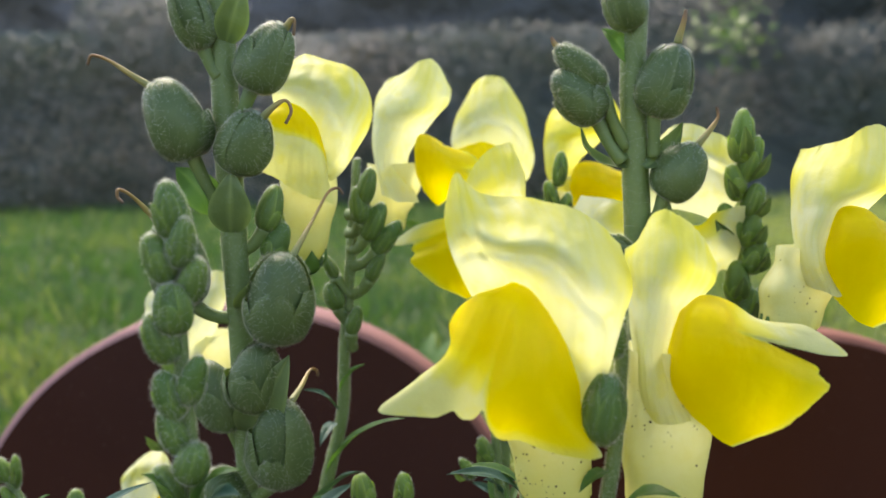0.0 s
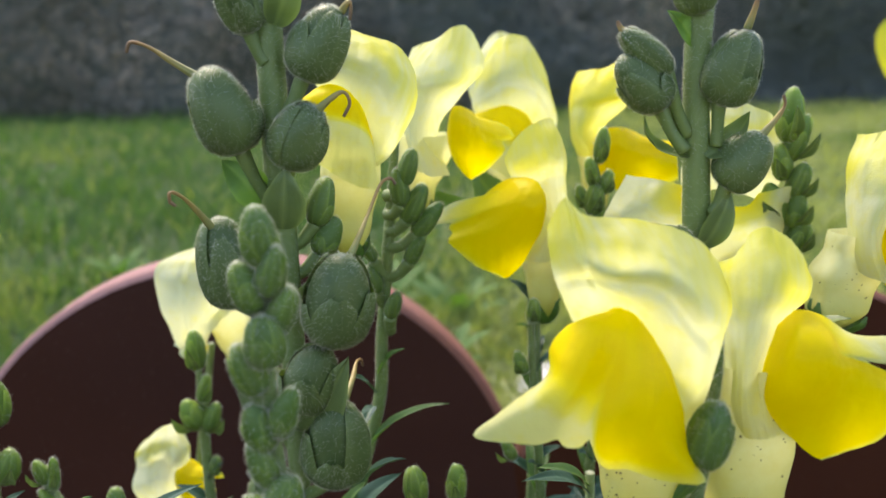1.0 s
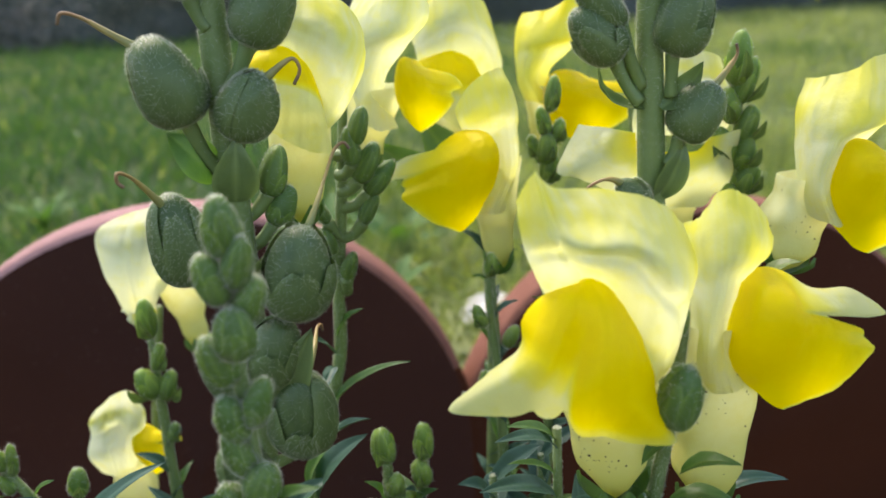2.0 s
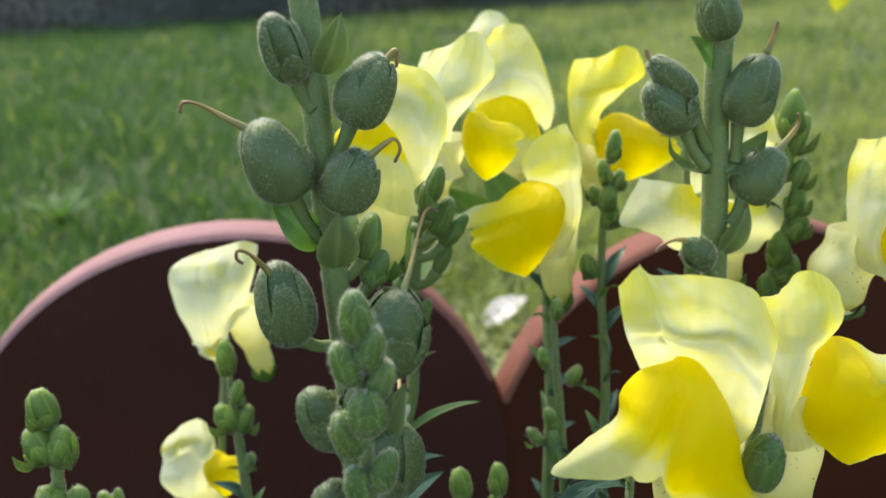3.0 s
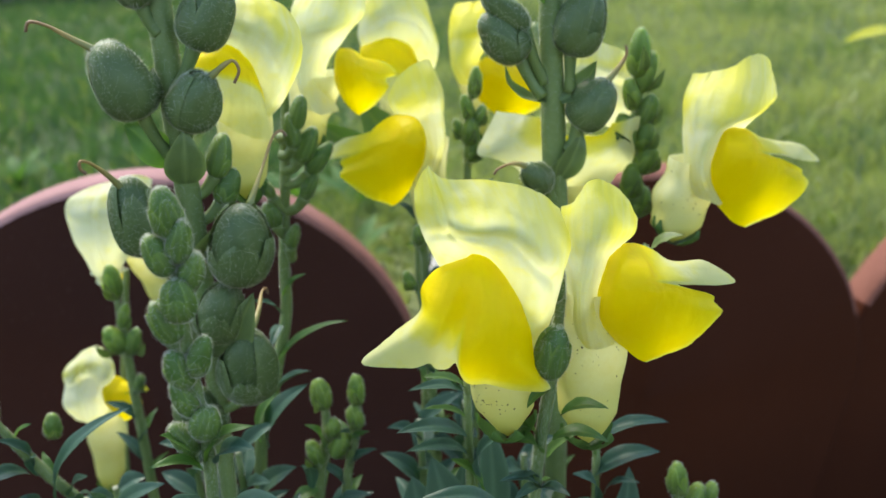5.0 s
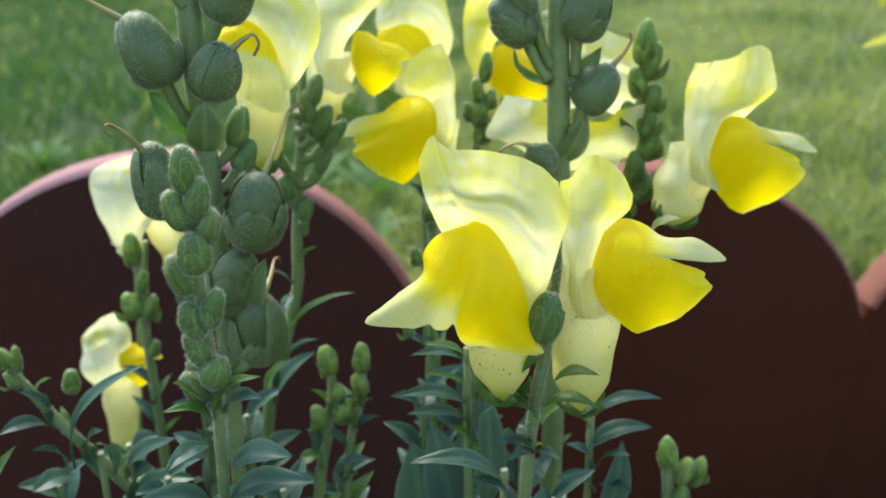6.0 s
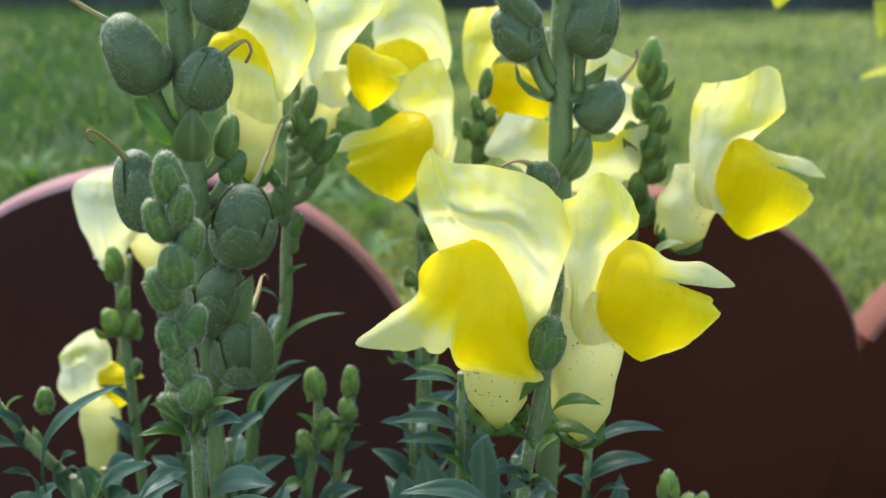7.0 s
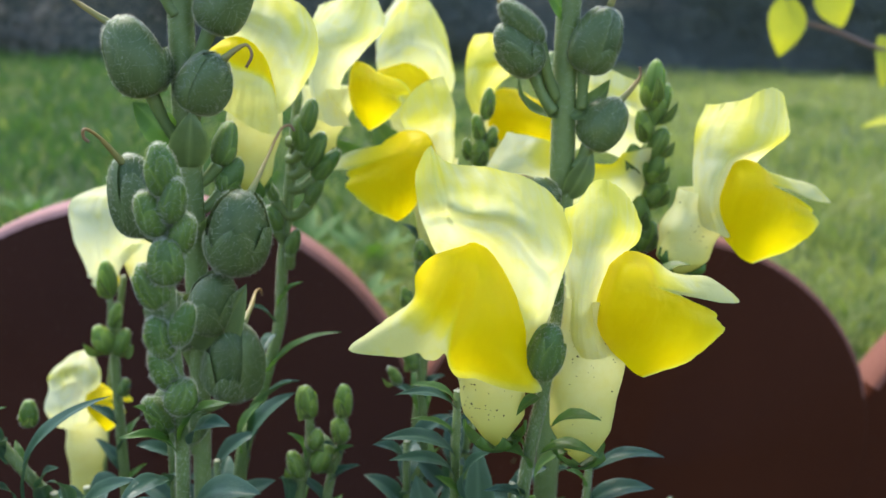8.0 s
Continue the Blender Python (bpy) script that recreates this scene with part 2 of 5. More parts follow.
def build_grass():
    """Grass blades, dense beside the border and thinner away from it."""
    g = Geo(GRASS)
    r = random.Random(11)

    def blade(x, y, h, w, pale):
        z = lawn_height(x, y) - 0.003
        a, lean = r.uniform(0, math.tau), r.uniform(0.1, 1.0) * h
        b = a + r.uniform(-1.2, 1.2)
        dx, dy = math.cos(a) * w, math.sin(a) * w
        k = len(g.v)
        for f, ww in ((0, 1.0), (0.5, 0.85)):
            cx, cy, cz = x + math.cos(b) * lean * f * f, y + math.sin(b) * lean * f * f, z + h * f
            g.v += [Vector((cx - dx * ww, cy - dy * ww, cz)), Vector((cx + dx * ww, cy + dy * ww, cz))]
        g.v.append(Vector((x + math.cos(b) * lean, y + math.sin(b) * lean, z + h * r.uniform(0.75, 1.0))))
        g.t += [pale] * 5
        g.f += [(k, k + 1, k + 3, k + 2), (k + 2, k + 3, k + 4)]
        g.m += [0, 0]
    for _ in range(95000):
        y = 0.40 + 4.2 * r.random() ** 1.9
        x = r.uniform(-0.80, 0.98) * (y + 0.16)
        patch = noise.noise((x * 3, y * 3, 9)) + 0.5 * noise.noise((x * 11, y * 11, 2))
        pale = max(0.0, min(0.9, 0.16 + 0.75 * patch + 0.55 * max(-0.65, min(1, (x / (y + 0.1) - 0.12) * 3)) + r.gauss(0, 0.15)))
        if y < 0.80 and abs(x - 0.09) < 0.13:
            pale += 0.35
        if r.random() < (0.16 if x > 0 else 0.07):
            pale = 0.9
        h = (0.032 + 0.022 * noise.noise((x * 5, y * 5, 4))) * r.uniform(0.5, 1.35) * (1 + 0.1 * y)
        if y < 0.5:
            h *= 0.55
        blade(x, y, max(h, 0.008), 0.0011 * r.uniform(0.6, 1.3) * (1 + 0.45 * y), pale)
    tagged(part("lawn_grass", g), "short green lawn grass with straw-coloured blades", "grass", kind="stuff")


def border_panel(cx, top, lean, taper, redness, y=0.37):
    """A round-topped edging panel, thick, with a softened rim."""
    R, TH = 0.123, 0.022
    outline = []
    for k in range(49):
        a = math.pi * (1 - k / 48)
        outline.append((R * math.cos(a), R * math.sin(a) * 0.97))
    low = -0.30 + R
    outline = [(-R + 0.018 * taper[0], low)] + outline + [(R - taper[1] * 0.30, low)]
    turn = Matrix.Rotation(radians(lean), 2)
    shrink = ((0.0, 1.0), (0.0, 0.40), (0.0, 0.0030), (0.0010, 0.0010), (0.0030, 0.0), (TH - 0.0022, 0.0), (TH - 0.0008, 0.0008), (TH, 0.0022), (TH, 1.0))
    n = len(outline) - 1

    def strip(first, last):
        rows = shrink[first:last + 1]

        def at(u, v):
            px, pz = outline[round(u * n)]
            dy, inset = rows[round(v * (len(rows) - 1))]
            if inset >= 0.4:
                s = 1 - inset
            else:
                s = 1 - inset / R
            q = turn @ Vector((px * s, pz * s if pz > low else low))
            return (cx + q.x, y + dy + 0.0006 * noise.noise((px * 30, pz * 30, cx)), top - R + q.y)
        return at, len(rows) - 1
    body, rim = Geo(PANEL), Geo(RIM, PANEL)
    for first, last in ((0, 2), (7, 8)):
        fn, m = strip(first, last)
        body.grid(fn, n, m, lambda u, v: redness + 0.25 * noise.noise((u * 3, v, cx * 9)))
    fn, m = strip(2, 7)
    # The painted sunlight is palest on the left half of the left panels.
    rim.grid(fn, n, m, lambda u, v: max(0.0, min(1.0, (u - 0.5) * 4)) if redness < 1 else 1.0)
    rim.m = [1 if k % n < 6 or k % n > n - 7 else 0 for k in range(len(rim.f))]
    return body, rim


def build_border():
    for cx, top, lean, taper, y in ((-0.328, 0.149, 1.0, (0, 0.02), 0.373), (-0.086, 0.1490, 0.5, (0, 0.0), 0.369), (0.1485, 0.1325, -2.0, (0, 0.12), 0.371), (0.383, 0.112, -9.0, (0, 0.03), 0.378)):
        # The left panels are greyer, the right ones redder.
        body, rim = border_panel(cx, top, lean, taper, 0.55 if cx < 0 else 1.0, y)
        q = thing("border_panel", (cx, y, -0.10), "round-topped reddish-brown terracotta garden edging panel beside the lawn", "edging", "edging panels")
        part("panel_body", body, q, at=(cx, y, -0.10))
        part("rim", rim, q, "pinkish-brown rim with sunlight in its colour", at=(cx, y, -0.10))


def build_hedge():
    r = random.Random(3)
    g = Geo(HEDGE)
    for _ in range(80000):
        x = r.uniform(-3.6, 4.4)
        top = 1.05 + 0.3 * noise.noise((x * 0.9, 1, 5)) + 0.12 * noise.noise((x * 3.1, 2, 5))
        z = top * r.random() ** 0.8
        y = 4.15 + 0.35 * noise.noise((x * 1.5, z * 1.5, 8)) + abs(r.gauss(0, 0.22)) + 0.15 * z
        c = Vector((x, y, z))
        d = Vector((r.gauss(0, 1), r.gauss(0, 1), r.gauss(0, 0.7))).normalized()
        e = d.orthogonal().normalized()
        ln, w = r.uniform(0.008, 0.022), r.uniform(0.005, 0.010)
        # Besides dry patches, this tone paints haze at left and darkness at right.
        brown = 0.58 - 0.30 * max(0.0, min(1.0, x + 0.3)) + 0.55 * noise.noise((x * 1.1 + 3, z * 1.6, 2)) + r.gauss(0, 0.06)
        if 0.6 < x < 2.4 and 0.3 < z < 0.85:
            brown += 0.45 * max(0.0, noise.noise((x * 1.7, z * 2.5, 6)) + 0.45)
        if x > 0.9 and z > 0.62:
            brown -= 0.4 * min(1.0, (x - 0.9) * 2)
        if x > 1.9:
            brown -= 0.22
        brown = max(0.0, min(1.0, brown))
        if z > 0.85 and noise.noise((x * 1.1, 7, 1)) > -0.1:
            continue
        k = len(g.v)
        g.v += [c - d * ln, c - d * ln * 0.1 + e * w, c + d * ln, c - d * ln * 0.1 - e * w]
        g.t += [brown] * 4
        g.f.append((k, k + 1, k + 2, k + 3))
        g.m.append(0)
    tagged(part("hedge", g), "unkempt hedge with brown dry patches beyond the lawn, haze at left in its colour", "hedge", kind="stuff")
    # Added backing sheet in leaf colour, so gaps between leaves don't go black.
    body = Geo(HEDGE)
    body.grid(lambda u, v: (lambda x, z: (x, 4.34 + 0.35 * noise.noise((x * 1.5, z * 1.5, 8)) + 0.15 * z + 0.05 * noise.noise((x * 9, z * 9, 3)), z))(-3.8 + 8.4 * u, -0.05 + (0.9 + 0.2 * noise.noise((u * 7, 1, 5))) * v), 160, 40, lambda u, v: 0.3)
    tagged(part("hedge_body", body), "solid leaf-coloured sheet added behind the hedge leaves to fill the gaps", "hedge", kind="stuff")
    q = Geo(BRACT)
    for _ in range(140):
        c = Vector((1.30 + r.gauss(0, 0.09), 4.02 + r.gauss(0, 0.05), 0.76 + r.gauss(0, 0.07)))
        d = Vector((r.gauss(0, 1), r.gauss(0, 1), r.gauss(0, 0.7))).normalized()
        e, ln, k = d.orthogonal().normalized(), r.uniform(0.018, 0.034), len(q.v)
        q.v += [c - d * ln, c + e * ln * 0.4, c + d * ln, c - e * ln * 0.4]
        q.t += [0.9] * 4
        q.f.append((k, k + 1, k + 2, k + 3))
        q.m.append(0)
    tagged(part("hedge_shoot", q), "fresh yellow-green shoots on the dark hedge", "hedge", kind="stuff")
    w = Geo(FAR)

    # Paints glare haze on the left shrubs and leaves the right ones dark.
    def haze_tone(u, v):
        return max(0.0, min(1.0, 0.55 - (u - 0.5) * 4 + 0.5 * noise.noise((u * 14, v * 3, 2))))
    w.grid(lambda u, v: (lambda x, z: (x, 5.6 + 0.5 * noise.noise((x * 0.8, z, 1)) + 0.25 * noise.noise((x * 3, z * 3, 4)), z))(-9 + 18 * u, -0.2 + (2.1 + 0.5 * noise.noise((u * 9, 3, 3))) * v), 120, 30, haze_tone)
    tagged(part("backdrop_trees", w), "shrubs behind the hedge, coloured hazy pale at left and shaded dark at right", "shrubs", kind="structure")


build_ground()
build_border()
build_hedge()


# ---- flower parts ----
# Nets of the petals, in millimetres from the throat: across, towards the viewer, up.
HOOD_BROAD = (((-2.6, -4, -8.9), (-0.2, -3, -8.8), (3.9, -2.5, -11.4), (8.2, -1, -15.3), (10.8, 0, -19.2), (13.1, -3, -22)),
              ((-5.8, -2, -0.6), (-2.1, 0, 0.3), (2.9, 0.5, -0.5), (8.5, 2, -5.6), (13, 2.5, -12.7), (16.1, -2, -16.3)),
              ((-7.7, -1, 4.3), (-5.1, 4, 5.4), (-0.4, 6, 4.9), (6.5, 6, 3.3), (13.6, 4, -3.3), (18.9, -3, -8.5)),
              ((-9, -1, 9.1), (-6.6, 5, 11.2), (-1.1, 1.5, 9), (6.4, 3, 8.1), (13.3, 2, 3.9), (20.6, -5, -2.1)),
              ((-8.8, -3, 11.7), (-6.9, 2, 16.5), (-3, -2.5, 13.3), (4.6, -3, 12.4), (12.3, -3, 10.5), (19.5, -7, 4.9)))
LIP_BROAD = (((0.1, -3, -1.7), (0.4, -2, -1.1), (0.7, -1, -0.6), (1.3, 0, -0.3), (2.5, 0, -0.7), (4.3, -1, -1.7), (6.1, -2, -3.7)),
             ((-5.4, -2, -3.3), (-4.6, 2, -1.8), (-3.1, 4, -1.7), (-0.6, 4, -2.6), (2.1, 5, -3), (5.4, 4, -4.9), (9.1, 0, -8.8)),
             ((-8.4, -2, -6.7), (-7.1, 3.5, -6.2), (-4.7, 6, -6.5), (-1.7, 5.5, -8.2), (1.6, 8.5, -8.3), (5.9, 7, -10.7), (10.8, 2, -14.8)),
             ((-8.5, -3, -11.6), (-9.7, 2.5, -11.7), (-7.4, 5.5, -12.8), (-3.9, 5.5, -14.4), (-0.1, 8.5, -15.6), (6.8, 7, -18.5), (11.2, 3, -19)),
             ((-13.4, -4, -15.4), (-20.2, -3, -21.2), (-12.5, 1, -21.2), (-5.9, 4, -21.8), (0.3, 6, -24.2), (13.5, 5, -27.3), (12, 4, -22.6)))
HOOD_NARROW = (((-7.5, -6, -20.8), (-7.2, -3, -21), (-5.8, -1, -21.1), (-3.6, 0, -20.9), (-1.5, 0, -20.6), (1.6, -3, -21)),
               ((-8.7, -5, -10.9), (-9.2, 0, -9.9), (-8.4, 2.5, -9.5), (-6.5, 2, -10), (-3.9, -1, -10.4), (-0.9, -5, -10.7)),
               ((-9.6, -5, -2.5), (-9.6, 1, -0.2), (-8, 4, 0.7), (-5.2, 3, 0), (-1.5, -1, -1.6), (1.5, -5, -3.2)),
               ((-9.9, -6, 4.2), (-9.3, 0, 6.1), (-7.3, 3.5, 7.6), (-3.8, 4, 6.8), (0.9, 1, 3.9), (4, -3, 1.3)),
               ((-9.8, -7, 7.1), (-8.2, -3, 9.5), (-6.2, -1, 13.8), (-2.8, 0, 13.5), (1.6, -1, 9.9), (4.5, -3, 4.4)))
LIP_SIDE = (((-0.1, -4, -2.3), (-2.1, -1, -2.4), (-3.2, 0, -3.9), (-3.9, 0, -6.5), (-4.4, 0, -9.9), (-3.7, 0, -14.2), (-0.7, -2, -19.2)),
            ((1.6, -3, -0.6), (-1.4, 4, -0.1), (-2.8, 7, -1.5), (-3.5, 8, -4.4), (-3.5, 7.5, -8.5), (-2, 5, -13.9), (0.8, 0, -20.9)),
            ((5.6, -3, -1), (3.1, 4, -0.6), (2.2, 8, -2.1), (1.8, 9.5, -5), (1.7, 9, -9.1), (1.9, 6, -15.2), (3, 0, -23.1)),
            ((9.5, -4, -3.6), (8.1, 2, -3.4), (7.9, 5.5, -5), (8.9, 6, -7.6), (9.3, 6, -11.5), (7.2, 5, -17.6), (4.6, 1, -24)),
            ((11.7, -5, -6.8), (19.4, -4, -6), (26.8, -3.5, -10.9), (20.5, 0, -12.6), (21.2, 2, -15.3), (14, 3.5, -20.5), (6.2, 1, -24.6)))
HOOD_TALL = (((-6.5, -4, -16.8), (-6.7, 1, -17), (-4.8, 3, -17.5), (-2.2, 3, -18.7), (0.4, 1, -18.7), (4.1, -3, -18.8)),
             ((-8.1, -5, -11), (-8.9, 0, -8.9), (-8, 3.5, -8.1), (-5.7, 3, -9.2), (-2.7, 0, -8.8), (0.6, -4, -8.7)),
             ((-8.7, -6, -2.6), (-9.3, 0, -0.5), (-6.9, 5, 0.7), (-3.3, 5, 0.4), (1.5, 2, 0.3), (7, -3, -0.3)),
             ((-8.2, -7, 6.3), (-7.8, -1, 7.3), (-4.6, 4, 7.3), (0.2, 7, 5.4), (6.7, 5, 4.9), (13.2, -2, 5.4)),
             ((-6, -8, 12.1), (-3.6, -4, 12.8), (1, -2, 14.1), (5.4, -1, 16.7), (10.4, -2, 16.1), (14.4, -4, 9.1)))
HOOD_WIDE = (((-2.9, -2, 1.3), (1.3, -1, -0.2), (4.1, 0, -3.4), (5.3, 1, -7.2), (5.6, 1, -11.1), (5.7, 0, -12.8)),
             ((-5.6, -2, 4.2), (-0.6, 0, 4.5), (3.4, 1, 1.2), (6.5, 2, -4.6), (7.8, 2, -9.8), (7.5, -1, -12.4)),
             ((-5.7, -1, 7.8), (0, 3, 8.5), (5.8, 4.5, 5.8), (10, 5, 0), (11.3, 3, -6.1), (10.7, -1, -9.3)),
             ((-4, -3, 11.8), (1.6, 0, 12.6), (7.6, 1, 11), (12.6, 2, 6.3), (14.7, 0, 1.2), (14.7, -3, -2.8)),
             ((-2.7, -8, 14.6), (1.3, -7, 16.1), (5.5, -6, 14.5), (11.6, -6, 12.1), (15, -6, 7.7), (15.7, -7, 1.7)))
LIP_DROOPING = (((-8.4, -2, 1.7), (-5.6, -1, 3.5), (-2.4, 0, 4.3), (-0, 0, 3.8), (2.3, 0, 2.4), (3.9, 0, 0.4), (5, -1, -3)),
                ((-9.4, 0, 0.8), (-5.4, 2, 2), (-2.2, 3, 2.2), (0.6, 4, 1.2), (3.2, 4, -0.2), (4.8, 3, -2.4), (5.7, 1, -6)),
                ((-9.9, 1, -1.5), (-5.8, 3, -0.9), (-2.2, 4, -1.6), (0.9, 5, -2.3), (3.7, 5, -3.5), (5.3, 4, -5.6), (6, 2, -9)),
                ((-10, 1, -4), (-6.5, 3, -4.6), (-2.9, 5, -5.8), (0.7, 6.5, -6.4), (3.8, 6.5, -8), (6, 5, -11), (6.7, 2, -13.6)),
                ((-9.1, 0, -6.2), (-9.1, 2, -9.6), (-4.4, 4, -12.2), (-1, 5, -14.9), (2.6, 5, -16.5), (5.7, 4, -17), (7.2, 1, -17.9)))
HOOD_ARCHED = (((-6.4, -3, -4.4), (-3.4, -2, -2.8), (0.1, -1, -1.5), (4.4, -1, -2.4), (8, -2, -5.4), (10.5, -3, -8.4)),
               ((-10.3, -1, 0.5), (-6.4, 2, 3.9), (-0.9, 3, 5.3), (5, 3, 3.2), (9.2, 2, -2.3), (11.7, -1, -6.4)),
               ((-11.7, -2, 5.6), (-7.5, 3, 9.1), (-1.2, 5, 10.6), (5.6, 4, 8.3), (10.4, 2, 3.6), (13.3, -3, -0.7)),
               ((-9.9, -4, 12.8), (-6.6, 0, 16.3), (-1.7, 2, 17.7), (4.2, 2, 16.5), (9, 0, 11.9), (12.4, -5, 6.1)),
               ((-7, -8, 17.7), (-4.1, -6, 22.4), (-0.3, -5, 24.2), (4.5, -5, 22.7), (8.3, -6, 18.3), (11.5, -9, 11.9)))
HOOD_WITHERED = (((-5.2, -2, -17.2), (-2.8, 0, -16.2), (0.7, 1, -15.6), (4.6, 1, -15.9), (8.9, 0, -17.3), (12.9, -2, -19.6)),
                 ((-6.2, -1, -11.7), (-3.4, 2, -9.9), (0.8, 3, -9.3), (5.3, 3, -9.7), (10.7, 1, -12), (16, -2, -15.3)),
                 ((-5.1, -2, -6.8), (-2.3, 1, -5.1), (1.8, 2, -4.5), (6.4, 2, -4.9), (11.8, 0, -7.1), (18, -4, -11.2)),
                 ((-3.2, -3, -2.7), (-0.9, -1, -1.2), (2.9, 1, -0.5), (7.9, 0, -1.7), (12.9, -2, -3.8), (18.2, -6, -7.8)),
                 ((-1, -5, -1), (0.9, -3, 1.6), (4, -2, 3.2), (9, -3, 1.9), (14.5, -5, -0.2), (18.3, -9, -5.2)))
LIP_WITHERED = (((-5.8, 0, -14.5), (-6.1, 1, -15.7), (-5.7, 2, -17), (-2.7, 2, -18.4), (1.9, 2, -18.8), (7.3, 2, -18.7), (10, 1, -16.4)),
                ((-10.2, 2, -13.3), (-11.6, 4, -15.4), (-10.5, 5, -18.2), (-5.2, 5, -20.9), (2.8, 4, -21.9), (9.7, 4, -20.3), (12.3, 3, -15.5)),
                ((-13.7, 1, -12.6), (-16.1, 4, -16.7), (-14.2, 5, -20), (-6.7, 5, -23.7), (4.3, 4, -25), (12.1, 4, -22), (15.4, 3, -15)),
                ((-16.4, 0, -12.5), (-19.6, 3, -18.5), (-16.9, 4, -21.5), (-8.7, 4, -26.8), (6.3, 3, -28.5), (14.2, 2, -24.9), (18.7, 1, -16)),
                ((-18.1, -2, -12.3), (-23.3, 0, -21.1), (-18.7, 2, -23), (-9.6, 2, -29.2), (7.9, 1, -31.8), (14.6, 0, -28.1), (21.2, -2, -18.8)))
HOOD_CURLED = (((-12.2, -1, -14.5), (-9.1, 2, -14.3), (-6.3, 3, -14.1), (-3.7, 3, -13.5), (-1.8, 2, -12.4), (-0.8, -1, -12.3)),
               ((-15.7, -2, -9.4), (-10.9, 3, -6.2), (-7.2, 3.5, -4.6), (-4.1, 4, -6.8), (-0.9, 3, -6.9), (0.3, -1, -7.3)),
               ((-14.7, -3, -3.4), (-11, 0, -0.9), (-6, 1, 1.4), (-2.2, 5, 0.5), (0.6, 4, 0.5), (1.6, -1, -0.4)),
               ((-14.7, -3, 1.4), (-8.8, 2.5, 6), (-4.2, 4, 7.5), (-0.8, 5, 7.1), (1.5, 3, 5.7), (1.8, -2, 3.4)),
               ((-12.7, -5, 4.3), (-8.7, -3, 7.7), (-5.1, -2, 10), (-2.2, -2, 10.4), (-0.1, -3, 8.2), (0.6, -5, 4)))
HOOD_CUPPED = (((-9.3, -2, -17.5), (-6.9, 0, -20.2), (-4.3, 2, -21.2), (-2, 3, -18.3), (-0.2, 3, -13.9), (2.1, 1, -11.2)),
               ((-12.3, -1, -7.4), (-7.9, 3, -9.2), (-3.6, 5, -9.9), (-0.5, 4, -9.8), (1.3, 3, -7.6), (4.4, 0, -6.3)),
               ((-13.8, -2, 0.5), (-8.3, 4, 1), (-2.6, 7, 0.9), (1.3, 5, 0.3), (4.1, 5, 0.8), (7.2, 0, 0.6)),
               ((-13.1, -3, 5.9), (-6.8, 2, 7.2), (-1.4, 5, 8.1), (2.4, 4.5, 7.9), (6, 4, 7.7), (8.8, -1, 6.4)),
               ((-9.4, -5, 8.4), (-4.6, -3, 10.8), (-0.2, -2, 12), (3.1, -2, 12.6), (6.7, -2, 13.1), (9.7, -5, 10.5)))


def sheet(rows, u, v):
    """A smooth surface through a net of rows; u from side to side, v from the throat to the rim."""
    return spline([spline(row, u) for row in rows], v)


